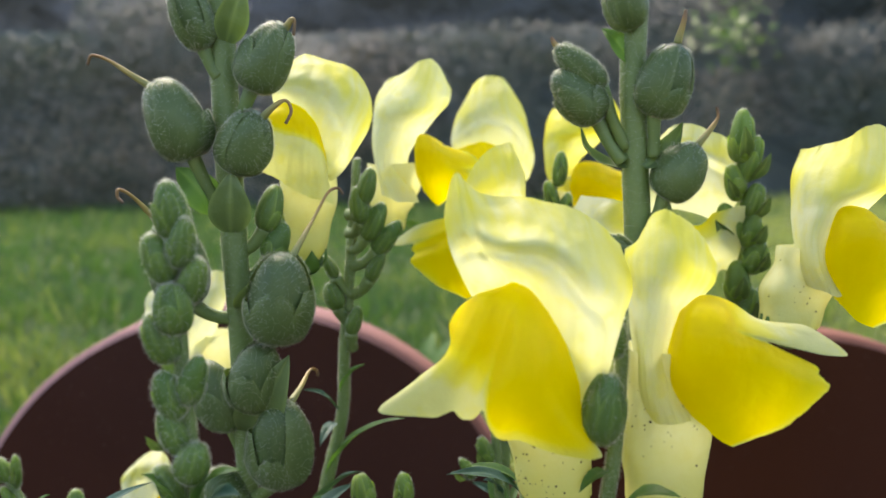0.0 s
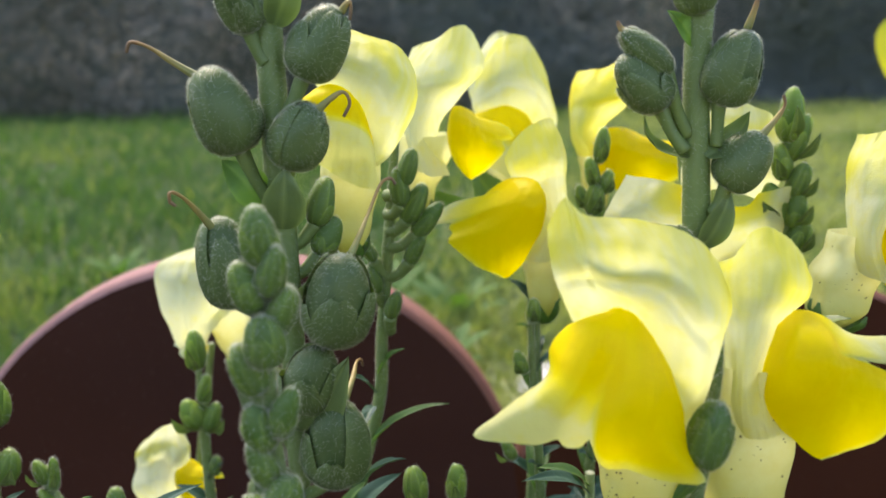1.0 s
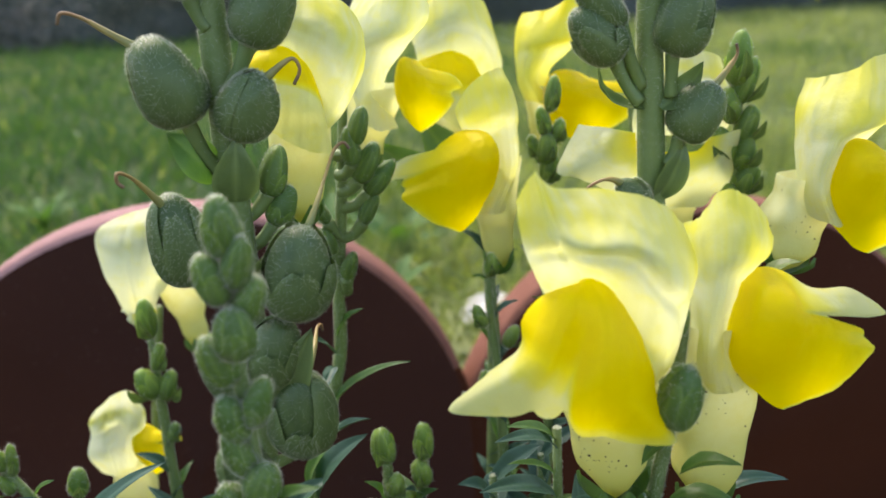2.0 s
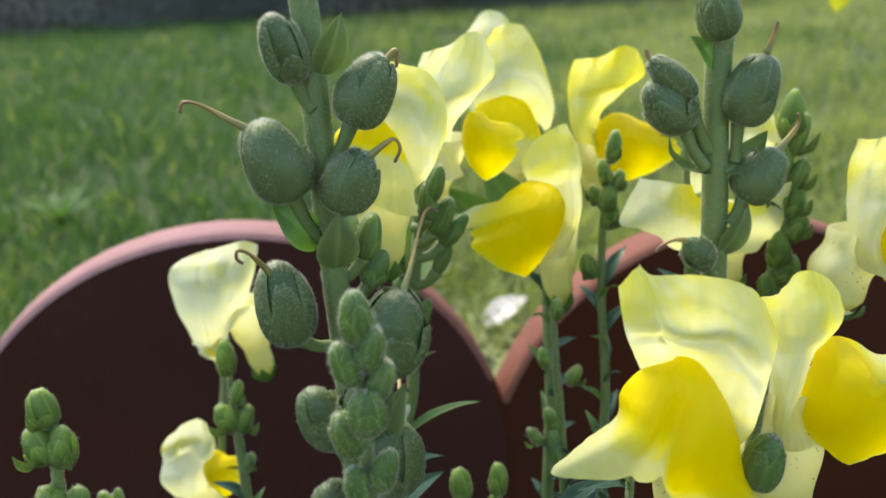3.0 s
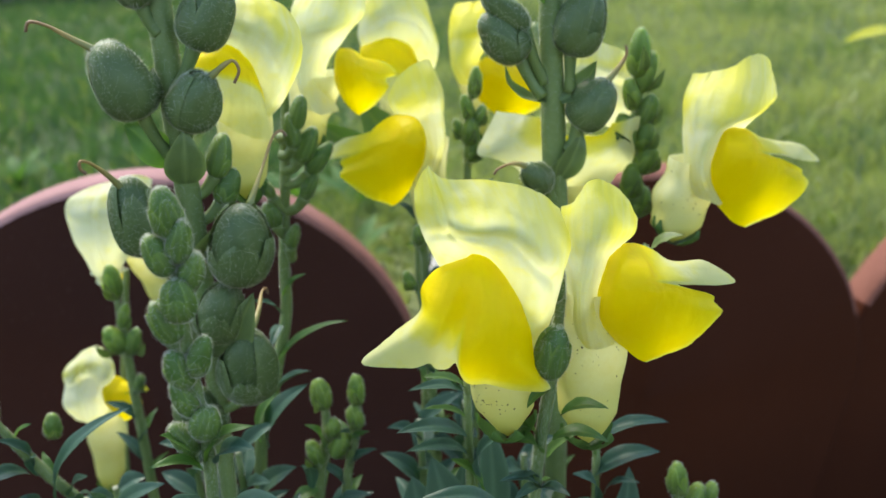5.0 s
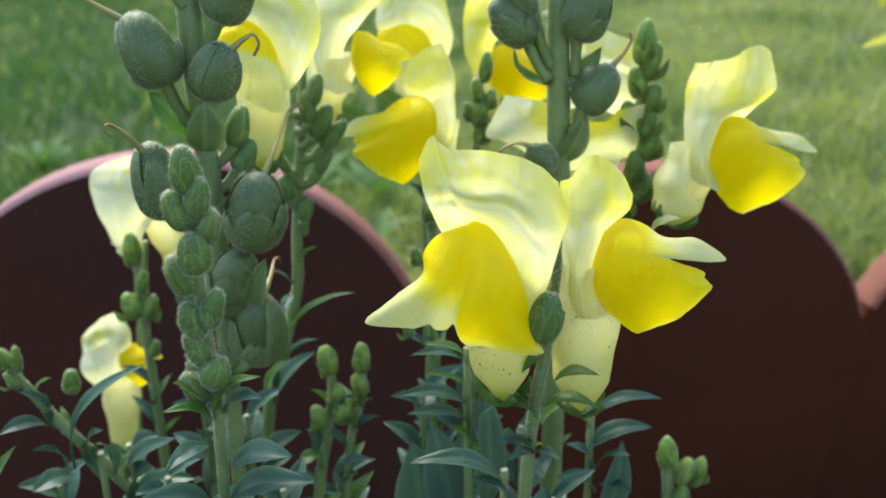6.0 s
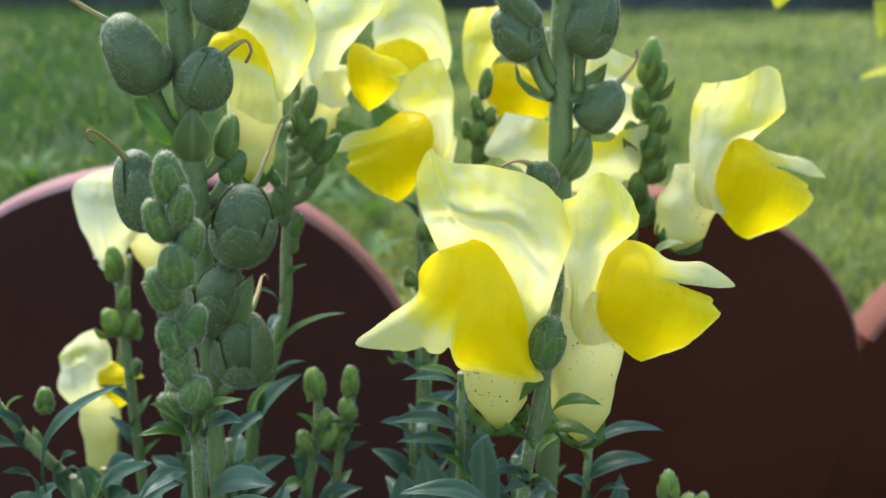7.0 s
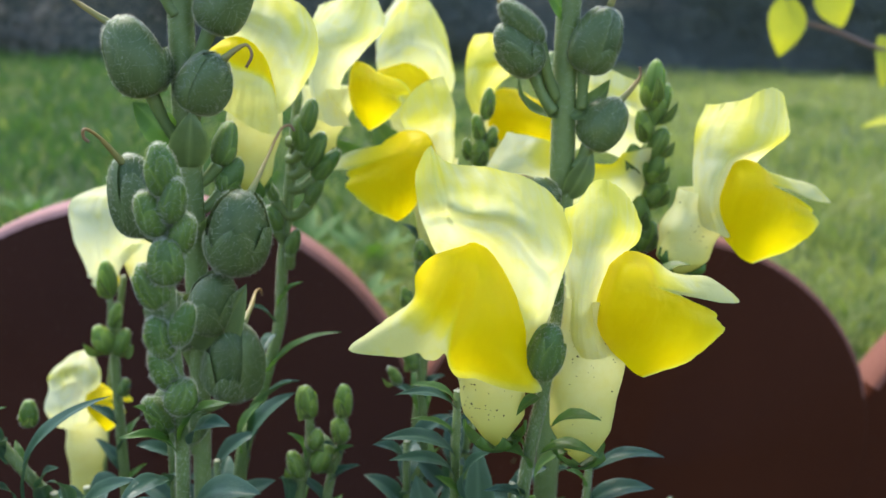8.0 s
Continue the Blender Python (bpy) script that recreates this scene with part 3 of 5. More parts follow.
def flower(parent, throat, nets, size=1.0, seed=0, base=(0, -13, -39), mouth=(0, -2.5, -12.5), tube_r=(4.0, 5.6, 6.6), squash=(1.0, 1.0, 1.0), lip=(0.0, 0.0), lip_size=(1.0, 1.0),
           notches=(), deep=0.60, fade=2.4, wave=0.35, crease=0.5, specks=0, speck_side=0.3, paleness=0.0):
    """A two-lipped flower. throat: the crest of its palate; nets: of its upper and lower lip; base, mouth: the tube's foot and head, in millimetres from the throat;
    lip: how far the lower lip is shifted; notches: where its rim is cleft, and how deep; deep: how far from the throat its strong yellow reaches."""
    r = random.Random(seed)
    T = Vector(throat)
    upper, lower = nets

    def place(p):
        return T + Vector((p.x, -p.y, p.z)) * (MM * size)
    off = seed * 7.3

    def rough(p, amt):
        return p + Vector((noise.noise((p.x * 0.13 + off, p.y * 0.13, p.z * 0.13)), noise.noise((p.x * 0.13, p.y * 0.13 + off, p.z * 0.13 + 5)),
                           noise.noise((p.x * 0.13 + 9, p.y * 0.13, p.z * 0.13 + off)))) * amt
    foot, mouth = Vector(base), Vector(mouth)
    tube = Geo(TUBE, SPECK, HAIR)

    def tube_at(u, v):
        s = v ** 0.8
        c = foot.lerp(mouth, s) + Vector((0, -2.5 * math.sin(s * math.pi), 0))
        rad = spline1((tube_r[0] * 0.92, tube_r[0] * 1.05, tube_r[1], tube_r[2], tube_r[2] * 1.12), v) * math.sqrt(min(1.0, v / 0.13))
        w = u * math.tau
        p = c + Vector((math.cos(w) * rad * (1.05 + 0.05 * math.cos(3 * w)), math.sin(w) * rad * (1.0 + 0.12 * math.cos(2 * w)), 0))
        return place(rough(p, 0.5))
    tube.grid(tube_at, 26, 30, lambda u, v: min(1, v * 1.1), True)
    if specks:
        tube.hairs(900, 0.42 * MM, 0.014 * MM, 2, r)
    for _ in range(specks):
        u, v = r.gauss(speck_side, 0.10), r.uniform(0.15, 0.85)
        p = tube_at(u, v)
        e1, e2 = (tube_at(u + 0.01, v) - p).normalized(), (tube_at(u, v + 0.01) - p).normalized()
        nrm = e1.cross(e2).normalized()
        if nrm.dot(p - place(foot.lerp(mouth, v))) < 0:
            nrm = -nrm
        rr = r.choice((0.08, 0.10, 0.13, 0.16, 0.24)) * MM
        k = len(tube.v)
        for q5 in range(5):
            tube.v.append(p + nrm * 0.05 * MM + (e1 * math.cos(q5 * 1.2566) + e2 * math.sin(q5 * 1.2566)) * rr * r.uniform(0.6, 1.3))
        tube.v.append(p + nrm * 0.25 * MM)
        tube.t += [0.0] * 6
        for q5 in range(5):
            tube.f.append((k + q5, k + (q5 + 1) % 5, k + 5))
            tube.m.append(1)
    body = part("flower", tube, parent, "yellow two-lipped snapdragon flower with a pale tube", at=place(foot))

    def lip_at(rows, amt, low_lip=False):
        def at(u, v):
            if low_lip:
                v = v * (1 - sum(d * math.exp(-((u - c) / 0.035) ** 2) for c, d in notches))
            v *= 1 - 0.012 * (1 + noise.noise((u * 30 + off, 4, 1)) + 0.6 * noise.noise((u * 75, off, 7))) * max(0.0, v - 0.6)
            p = sheet(rows, u, v)
            k = lip_size if low_lip else (1.0, 1.0)
            p = Vector((p.x * squash[0] * k[0], p.y * squash[1] * k[1], p.z * squash[2] * k[1]))
            if low_lip:
                p += Vector((lip[0], 0, lip[1]))
                for c, d in notches:
                    p.y -= 2.5 * d * math.exp(-((u - c) / 0.03) ** 2) * max(0.0, v - 0.45)
            edge = max(0.0, v - 0.55) / 0.45
            p = rough(p, 0.5)
            p += Vector((0.3, 1, 0.4)) * (0.30 * (0.3 + edge) * noise.noise((p.x * 0.45 + off, p.y * 0.2, p.z * 0.22)) + 0.16 * noise.noise((p.x * 0.9, p.y * 0.5 + off, p.z * 0.45)))
            if not low_lip:
                bend = v - 0.62 + 0.22 * (u - 0.45) ** 2 + 0.03 * noise.noise((u * 5 + off, 0, 3))
                p.y += crease * (math.exp(-(bend / 0.07) ** 2) - 1.1 * math.exp(-((bend + 0.13) / 0.05) ** 2)) * min(1, 6 * u, 5 * (1 - u))
                p.y -= crease * 1.3 * math.exp(-((u - 0.24 - 0.08 * (1 - v)) / 0.035) ** 2) * min(1, v * 1.6)
            p.y += (0.07 if low_lip else 0.22) * noise.noise((u * 17 + off, v * 2.0, 6)) + 0.03 * noise.noise((u * 46, v * 3.0 + off, 2))
            p += Vector((0, 1, 0.3)) * (wave * edge * math.sin(u * 23 + off) * amt)
            return place(p)
        return at

    def upper_tone(u, v):
        vein = noise.noise((u * 22 + off, v * 2.2, 1)) + 0.6 * noise.noise((u * 55, v * 4 + off, 4))
        blush = 0.22 * max(0.0, noise.noise((u * 4 + off, v * 5, 8)) + 0.15) * min(1, v * 2)
        return max(0, min(1, 0.07 + 0.16 * v ** 2 + 0.16 * math.exp(-((v - 0.72) / 0.09) ** 2) * (0.4 + noise.noise((u * 3 + off, 1, 5))) + blush * (1 - paleness) + 0.06 * vein * (0.3 + v) - 0.12 * math.exp(-((v - 0.45) / 0.15) ** 2) - paleness))

    def lower_tone(u, v):
        side = abs(u - 0.5) * 2
        pair = deep if isinstance(deep, tuple) else (deep, deep)
        split = notches[0][0] if isinstance(deep, tuple) else 0.5
        k = max(0.0, min(1.0, (u - split) / 0.06 + 0.5))
        limit = pair[0] * (1 - k) + pair[1] * k - 0.10 * side ** 2
        rim = 0.50 * max(0.0, (v - 0.86) / 0.14) ** 1.5 * (0.7 + 0.6 * noise.noise((u * 9 + off, 0, 2)))
        vein = 0.04 * noise.noise((u * 26 + off, v * 2, 3)) * max(0.0, min(1.0, (v - limit + 0.1) * 4))
        return max(0.15 - paleness, min(1, 0.97 - max(0, (v - limit)) * fade - rim + vein)) * (1 - 0.4 * paleness)
    part("upper_lip", Geo(PETAL).grid(lip_at(upper, 0.8), 64, 48, upper_tone), body, "pale lemon-yellow upper lip", at=T)
    part("lower_lip", Geo(PETAL).grid(lip_at(lower, 0.5, True), 80, 48, lower_tone), body, "deep yellow lower lip with paler lobes", at=T)
    c = Geo(BRACT)
    axis = (place(mouth) - place(foot)).normalized()
    e = axis.orthogonal().normalized()
    f = axis.cross(e)
    for k in range(5):
        w = k * math.tau / 5 + r.random()
        dirn = e * math.cos(w) + f * math.sin(w)
        tang = axis.cross(dirn)
        P0 = place(foot) - axis * 0.4 * MM

        def sep(u, v, dirn=dirn, tang=tang, P0=P0):
            wd = math.sin(math.pi * min(0.97, 0.25 + 0.75 * v)) * 2.1 * MM * size
            return P0 + axis * (6.0 * v * MM * size) + dirn * ((tube_r[0] * 1.04 * math.sqrt(min(1, v * 1.5)) + 0.35) * MM * size) + tang * (u - 0.5) * 2 * wd - dirn * ((u - 0.5) ** 2) * 4 * MM * 0.6
        c.grid(sep, 4, 8, lambda u, v: 0.3 * v)
    part("calyx", c, body, "green calyx")
    return body


def frame_of(axis):
    axis = Vector(axis).normalized()
    e = axis.cross(Vector((0.13, -1, 0.07))).normalized()
    return axis, e, axis.cross(e)


def pod(parent, at, axis, length, radius, style=(), seed=0, hairs=90, sepals=True, stalk=None, label="", skin=None, tip_tone=0.0):
    """A seed pod or bud: an uneven ovoid clasped by five sepals, with a withered style."""
    r = random.Random(seed + 100)
    radius *= 0.9
    C = Vector(at)
    d, e, f = frame_of(axis)
    g = Geo(skin or POD, HAIR)
    off = seed * 3.7

    def surf(w, s, lift=0.0):
        th = s * math.pi
        rad = math.sin(th) ** 0.8 * (1.0 + 0.16 * math.cos(th) + 0.05 * math.cos(2 * w + off))
        rad *= 1 + 0.06 * noise.noise((math.cos(w) * 1.5 + off, math.sin(w) * 1.5, s * 3)) - 0.05 * max(0.0, math.cos(w - off)) ** 24 - 0.03 * max(0.0, math.cos(w - off - 2.2)) ** 24
        return C - d * math.cos(th) * length * 0.5 + (e * math.cos(w) + f * math.sin(w)) * (rad * radius + lift)
    g.grid(lambda u, v: surf(u * math.tau, v), 22, 16, lambda u, v: tip_tone * v ** 2 + 0.12 * max(0, math.cos(u * math.tau * 2 + off)) ** 6, True)
    if hairs:
        g.hairs(hairs * (6 if skin else 11), 0.68 * MM, 0.022 * MM, 1, r)
    ob = part("seed_pod" if skin is None else "bud", g, parent, label, at=C)
    if sepals:
        for k in range(5):
            w0 = k * math.tau / 5 + off
            wide, tall = r.uniform(0.76, 1.08), r.choice((0.45, 0.58, 0.70, 0.82, 0.90))

            def sep(u, v, w0=w0, wide=wide, tall=tall, k=k):
                x = (u - 0.5) * 2
                prof = math.sin(math.pi * (0.12 + 0.86 * v) ** 0.9) ** 0.48
                lift = (0.06 + 0.10 * k + 0.42 * (1 - x * x) + 0.14 * math.exp(-(x / 0.12) ** 2) + 0.06 * v ** 3 + (0.0 if skin else 0.22 + 0.30 * noise.noise((x * 1.6 + off, v * 3.0, k * 5.1)))) * MM * (radius / 0.006)
                return surf(w0 + x * wide * prof / max(0.35, math.sin(math.pi * (0.04 + v * tall))) ** 0.5 * 0.85, 0.04 + v * tall, lift)
            s = Geo(skin or POD, HAIR)
            s.grid(sep, 10, 10, lambda u, v: 0.12 + (1.3 if skin else 0.6) * max(0, abs(u - 0.5) * 2 - 0.62) + (0.25 if skin and abs(u - 0.5) < 0.02 else 0.0) + tip_tone * v * v)
            if hairs:
                s.hairs(hairs * (5 if skin else 11) // 4, 0.68 * MM, 0.022 * MM, 1, r)
            part("sepal", s, ob)
    if style:
        n = len(style)
        s = Geo(DRY)
        s.tube(style, [0.85 * MM, 0.58 * MM] + [0.33 * MM] * (n - 2), 7, 6, (0.0, 1.0))
        part("style", s, ob, "withered brown style")
    if stalk:
        s = Geo(STEM, HAIR)
        s.tube([stalk, (Vector(stalk) * 0.5 + (C - d * length * 0.45) * 0.5) + Vector((0, 0, -0.001)), C - d * length * 0.45], [1.5 * MM, 1.3 * MM, 1.6 * MM], 8, 5)
        s.hairs(30, 0.7 * MM, 0.035 * MM, 1, r)
        part("stalk", s, ob)
    return ob


def stem(parent, points, radii, hairs=250, name="stem", seed=0, tones=(0.2, 0.0), label=""):
    g = Geo(STEM, HAIR).tube(points, [x * MM for x in radii], 14, 8, tones)
    if hairs:
        g.hairs(hairs * 16, 0.60 * MM, 0.019 * MM, 1, random.Random(seed), lambda p: p.z > 0.10)
    return part(name, g, parent, label)


def leaf(parent, root, tip, width, sag=0.12, fold=0.25, twist=0.0, skin=None, name="leaf", seed=0, shape=0.75, label="", facing=(0, -0.25, 1), pale=0.15):
    """A leaf with a folded midrib between its root and its tip. sag: how far it bows, as a share of its length; shape: where it is widest."""
    A, B = Vector(root), Vector(tip)
    width *= 0.88
    d = B - A
    ln = d.length
    d.normalize()
    n = Vector(facing)
    n = (n - d * n.dot(d)).normalized()
    s = d.cross(n)
    q = Matrix.Rotation(radians(twist), 3, d)
    s, n = q @ s, q @ n

    def at(u, v):
        x = (u - 0.5) * 2
        wd = width * 0.5 * math.sin(math.pi * (0.06 + 0.94 * v) ** shape) ** 0.85 if v < 1 else 0.0
        c = A + d * (ln * v) + n * (sag * ln * 4 * v * (1 - v))
        p = c + s * (x * wd) + n * (abs(x) * wd * fold * 2)
        return p + n * (0.35 * MM * noise.noise((x * 1.4 + seed, v * 5, seed * 1.7)))
    # The pale edge band is a rim highlight put into the tone.
    g = Geo(skin or LEAF).grid(at, 8, 16, lambda u, v: pale + (0.35 if abs(u - 0.5) < 0.05 else 0.0) + 1.6 * max(0, abs(u - 0.5) * 2 - 0.72))
    return part(name, g, parent, label)


def clothe(parent, leaves, seed):
    """Sets leaves on a stem: root, tip, width and habit of each."""
    for k, (root, tip, w, habit) in enumerate(leaves):
        if habit == "bract":
            leaf(parent, root, tip, w, 0.14, 0.18, skin=BRACT, seed=seed + k, shape=0.95, pale=0.1)
        elif habit == "arched":
            side = -0.5 if tip[0] > root[0] else 0.5
            leaf(parent, root, tip, w, 0.20, 0.12, seed=seed + k, shape=0.9, facing=(side, -0.3, 1), pale=0.05)
        elif habit == "broad":
            leaf(parent, root, tip, w, 0.10, 0.10, seed=seed + k, shape=1.0, facing=(0.1, -1, 0.35), pale=0.35)
        else:
            leaf(parent, root, tip, w, 0.15, 0.16, seed=seed + k, shape=1.05, facing=(0, -0.5, 1), pale=0.12)


def stem_leaves(parent, points, low, high, seed, length=0.011, step=0.005):
    """Small narrow leaves set alternately up a stem between two heights."""
    r = random.Random(seed)
    path = [spline(points, k / 120) for k in range(121)]
    z, n = low, 0
    while z < high:
        c = min(path, key=lambda q: abs(q.z - z))
        a = n * 2.4 + r.uniform(-0.4, 0.4)
        ln = length * r.uniform(0.7, 1.2)
        tip = c + Vector((math.cos(a) * ln * 0.7, math.sin(a) * ln * 0.7, ln * r.uniform(0.5, 0.9)))
        leaf(parent, c, tip, ln * r.uniform(0.28, 0.42), 0.12, 0.2, skin=BRACT if n % 3 == 0 else LEAF, seed=seed + n, facing=(0, -0.4, 1))
        z, n = z + step * r.uniform(0.7, 1.3), n + 1


def leafy_shoot(seed, foot, top, leaves, label):
    q = thing("snapdragon_shoot", foot, label, "plant", "leafy snapdragon shoots")
    foot, top = Vector(foot), Vector(top)
    stem(q, [foot, foot.lerp(top, 0.5), top], (1.7, 1.5, 0.9), 60, seed=seed)
    clothe(q, leaves, seed)


# ---- the tall seed-pod stem ----
p = thing("snapdragon_seed_stem", (-0.044, 0.19, -0.10), "tall hairy green snapdragon stem with fat seed pods", "plant", "snapdragon stems")
stem(p, [(-0.046, 0.19, -0.10), (-0.043, 0.187, 0.02), (-0.042, 0.186, 0.11), (-0.0415, 0.185, 0.16), (-0.0425, 0.185, 0.20), (-0.0435, 0.186, 0.24), (-0.047, 0.188, 0.285)], (1.7, 1.7, 2.0, 2.5, 2.75, 2.7, 2.2), 800, seed=1)
S = lambda *q: [Vector(x) for x in q]
pod(p, (-0.0515, 0.180, 0.2135), (-0.35, -0.15, 1), 0.0165, 0.0064, S((-0.0555, 0.180, 0.2195), (-0.0600, 0.179, 0.2225), (-0.0635, 0.178, 0.2250), (-0.0665, 0.177, 0.2260), (-0.0675, 0.177, 0.2242)), 1, 200, stalk=(-0.0445, 0.184, 0.196))
pod(p, (-0.0335, 0.181, 0.2255), (0.5, -0.1, 1), 0.0145, 0.0052, S((-0.0295, 0.181, 0.2305), (-0.0278, 0.180, 0.2325), (-0.0272, 0.180, 0.2320), (-0.0275, 0.180, 0.2295)), 2, 160, stalk=(-0.0420, 0.183, 0.2100))
pod(p, (-0.0375, 0.179, 0.2085), (0.5, -0.3, 1), 0.0130, 0.0054, S((-0.0343, 0.178, 0.2130), (-0.0312, 0.177, 0.2155), (-0.0290, 0.177, 0.2165), (-0.0280, 0.177, 0.2145), (-0.0292, 0.177, 0.2120)), 3, 160, stalk=(-0.0420, 0.183, 0.196))
pod(p, (-0.0482, 0.182, 0.2340), (-0.3, -0.3, 1), 0.0135, 0.0042, (), 4, 150, stalk=(-0.0435, 0.184, 0.2220))
pod(p, (-0.0525, 0.180, 0.1845), (-0.15, -0.1, 1), 0.0180, 0.0056, S((-0.0545, 0.178, 0.1915), (-0.0562, 0.175, 0.1950), (-0.0580, 0.171, 0.1985), (-0.0595, 0.168, 0.2000), (-0.0598, 0.168, 0.1985), (-0.0588, 0.168, 0.1975)), 5, 200, stalk=(-0.0430, 0.185, 0.172))
pod(p, (-0.0315, 0.176, 0.1775), (0.15, -0.25, 1), 0.0185, 0.0072, S((-0.0290, 0.1775, 0.1855), (-0.0272, 0.180, 0.1890), (-0.0252, 0.184, 0.1930), (-0.0228, 0.188, 0.1978), (-0.0208, 0.190, 0.1988), (-0.0197, 0.190, 0.1975)), 6, 200, stalk=(-0.0410, 0.185, 0.163))
pod(p, (-0.0335, 0.180, 0.1465), (0.1, -0.25, 1), 0.0190, 0.0066, S((-0.0315, 0.184, 0.1540), (-0.0300, 0.190, 0.1562), (-0.0292, 0.196, 0.1580), (-0.0283, 0.200, 0.1572), (-0.0280, 0.201, 0.1555)), 7, 200, stalk=(-0.0415, 0.185, 0.133))
pod(p, (-0.0375, 0.179, 0.1610), (0.35, -0.4, 1), 0.0150, 0.0060, (), 8, 120, stalk=(-0.0415, 0.185, 0.150))
pod(p, (-0.0470, 0.184, 0.1560), (-0.35, -0.2, 1), 0.0160, 0.0056, (), 9, 100, stalk=(-0.042, 0.186, 0.142))
pod(p, (-0.0460, 0.183, 0.1330), (-0.3, -0.2, 1), 0.0160, 0.0056, (), 10, 100, stalk=(-0.042, 0.186, 0.120))
pod(p, (-0.0345, 0.186, 0.1950), (0.3, 0.1, 1), 0.0100, 0.0030, (), 11, 60, stalk=(-0.0415, 0.186, 0.186), skin=BUD, tip_tone=0.4)
pod(p, (-0.0335, 0.186, 0.1880), (0.5, 0.0, 1), 0.0085, 0.0028, (), 12, 60, stalk=(-0.0415, 0.186, 0.180), skin=BUD, tip_tone=0.2)
leaf(p, (-0.0420, 0.1815, 0.1905), (-0.0405, 0.1780, 0.2030), 0.0098, 0.12, 0.06, skin=POD, name="bract", seed=1, facing=(0.1, -1, -0.1), shape=0.8)
leaf(p, (-0.0450, 0.184, 0.1945), (-0.0530, 0.183, 0.2040), 0.0085, 0.15, 0.1, skin=BRACT, name="bract", seed=2, facing=(0.25, -1, 0.3), shape=0.85)
leaf(p, (-0.0405, 0.184, 0.1740), (-0.0350, 0.178, 0.1830), 0.0080, 0.15, 0.1, skin=POD, name="bract", seed=3, facing=(0.4, -1, 0))
leaf(p, (-0.0405, 0.183, 0.1480), (-0.0300, 0.176, 0.1660), 0.0110, 0.15, 0.1, skin=POD, name="bract", seed=4, facing=(0.2, -1, 0.2))
leaf(p, (-0.0415, 0.183, 0.2290), (-0.0370, 0.180, 0.2400), 0.0075, 0.12, 0.1, skin=POD, name="bract", seed=5, facing=(0.3, -1, 0.2))

# ---- the bud spike in front of it ----
p = thing("snapdragon_bud_spike", (-0.040, 0.142, -0.10), "hairy green snapdragon spike of closed buds", "plant", "snapdragon stems")
stem(p, [(-0.040, 0.150, -0.10), (-0.041, 0.143, 0.06), (-0.040, 0.140, 0.127), (-0.0395, 0.1395, 0.151), (-0.0405, 0.139, 0.172), (-0.0405, 0.139, 0.190), (-0.0405, 0.139, 0.200)], (1.2, 1.2, 1.2, 1.2, 1.1, 1.0, 0.6), 500, seed=2)
for k, (x, y, z, ln, rad, dx) in enumerate(((-0.0405, 0.1370, 0.1975, 9.0, 3.0, -0.1), (-0.0385, 0.1360, 0.1925, 8.0, 2.5, 0.25), (-0.0432, 0.1370, 0.1900, 8.0, 2.6, -0.3), (-0.0370, 0.1370, 0.1865, 7.5, 2.6, 0.4),
                                            (-0.0402, 0.1345, 0.1825, 8.0, 3.2, 0.0), (-0.0440, 0.1375, 0.1775, 8.5, 2.9, -0.35), (-0.0375, 0.1360, 0.1710, 8.5, 2.4, 0.4), (-0.0425, 0.1365, 0.1685, 8.0, 2.6, -0.3),
                                            (-0.0425, 0.1370, 0.1625, 8.0, 2.5, -0.35), (-0.0382, 0.1355, 0.1580, 7.0, 2.9, 0.35), (-0.0440, 0.139, 0.1530, 8.0, 2.4, -0.5))):
    pod(p, (-0.0405 + (x + 0.0405) * 0.8, y, z), (dx, -0.2, 1), ln * MM, rad * 0.93 * MM, (), 20 + k, 110, skin=BUD, tip_tone=0.35 if k in (2, 3) else 0.12, label="closed hairy green bud")
leaf(p, (-0.0395, 0.138, 0.1485), (-0.0300, 0.132, 0.1580), 0.0042, 0.15, 0.2, skin=BRACT, name="bract", seed=6)
leaf(p, (-0.0405, 0.138, 0.1460), (-0.0490, 0.132, 0.1520), 0.0042, 0.15, 0.2, skin=BRACT, name="bract", seed=7)
clothe(p, (((-0.042, 0.139, 0.14), (-0.049, 0.129, 0.141), 0.0046, "spoon"),
             ((-0.038, 0.139, 0.147), (-0.03, 0.129, 0.155), 0.0052, "spoon"),
             ((-0.042, 0.139, 0.148), (-0.047, 0.136, 0.156), 0.0059, "bract"),
             ((-0.038, 0.139, 0.134), (-0.025, 0.129, 0.142), 0.0072, "spoon"),
             ((-0.042, 0.139, 0.124), (-0.055, 0.129, 0.135), 0.0072, "spoon"),
             ((-0.039, 0.139, 0.126), (-0.022, 0.129, 0.136), 0.0078, "spoon"),), 500)

# ---- the stem with the two large yellow flowers ----
p = thing("snapdragon_flower_stem", (0.025, 0.150, -0.10), "green snapdragon stem with two large open yellow flowers", "plant", "snapdragon stems")
stem(p, [(0.025, 0.152, -0.10), (0.0245, 0.149, 0.05), (0.0255, 0.146, 0.116), (0.0270, 0.145, 0.140), (0.0290, 0.144, 0.155), (0.0300, 0.143, 0.170), (0.0300, 0.142, 0.178)], (1.6, 1.5, 1.35, 1.25, 1.2, 1.1, 0.6), 500, seed=3)
flower(p, (0.0105, 0.1360, 0.1856), seed=1, nets=(HOOD_BROAD, LIP_BROAD), base=(9.3, -9, -44.5), mouth=(6.5, -6, -10), tube_r=(5.8, 8.2, 7.2), notches=((0.555, 0.11), (0.42, 0.05), (0.69, 0.025), (0.49, 0.02)), deep=(0.62, 0.92), fade=3.4, wave=0.22, specks=70, speck_side=0.32, crease=1.3)
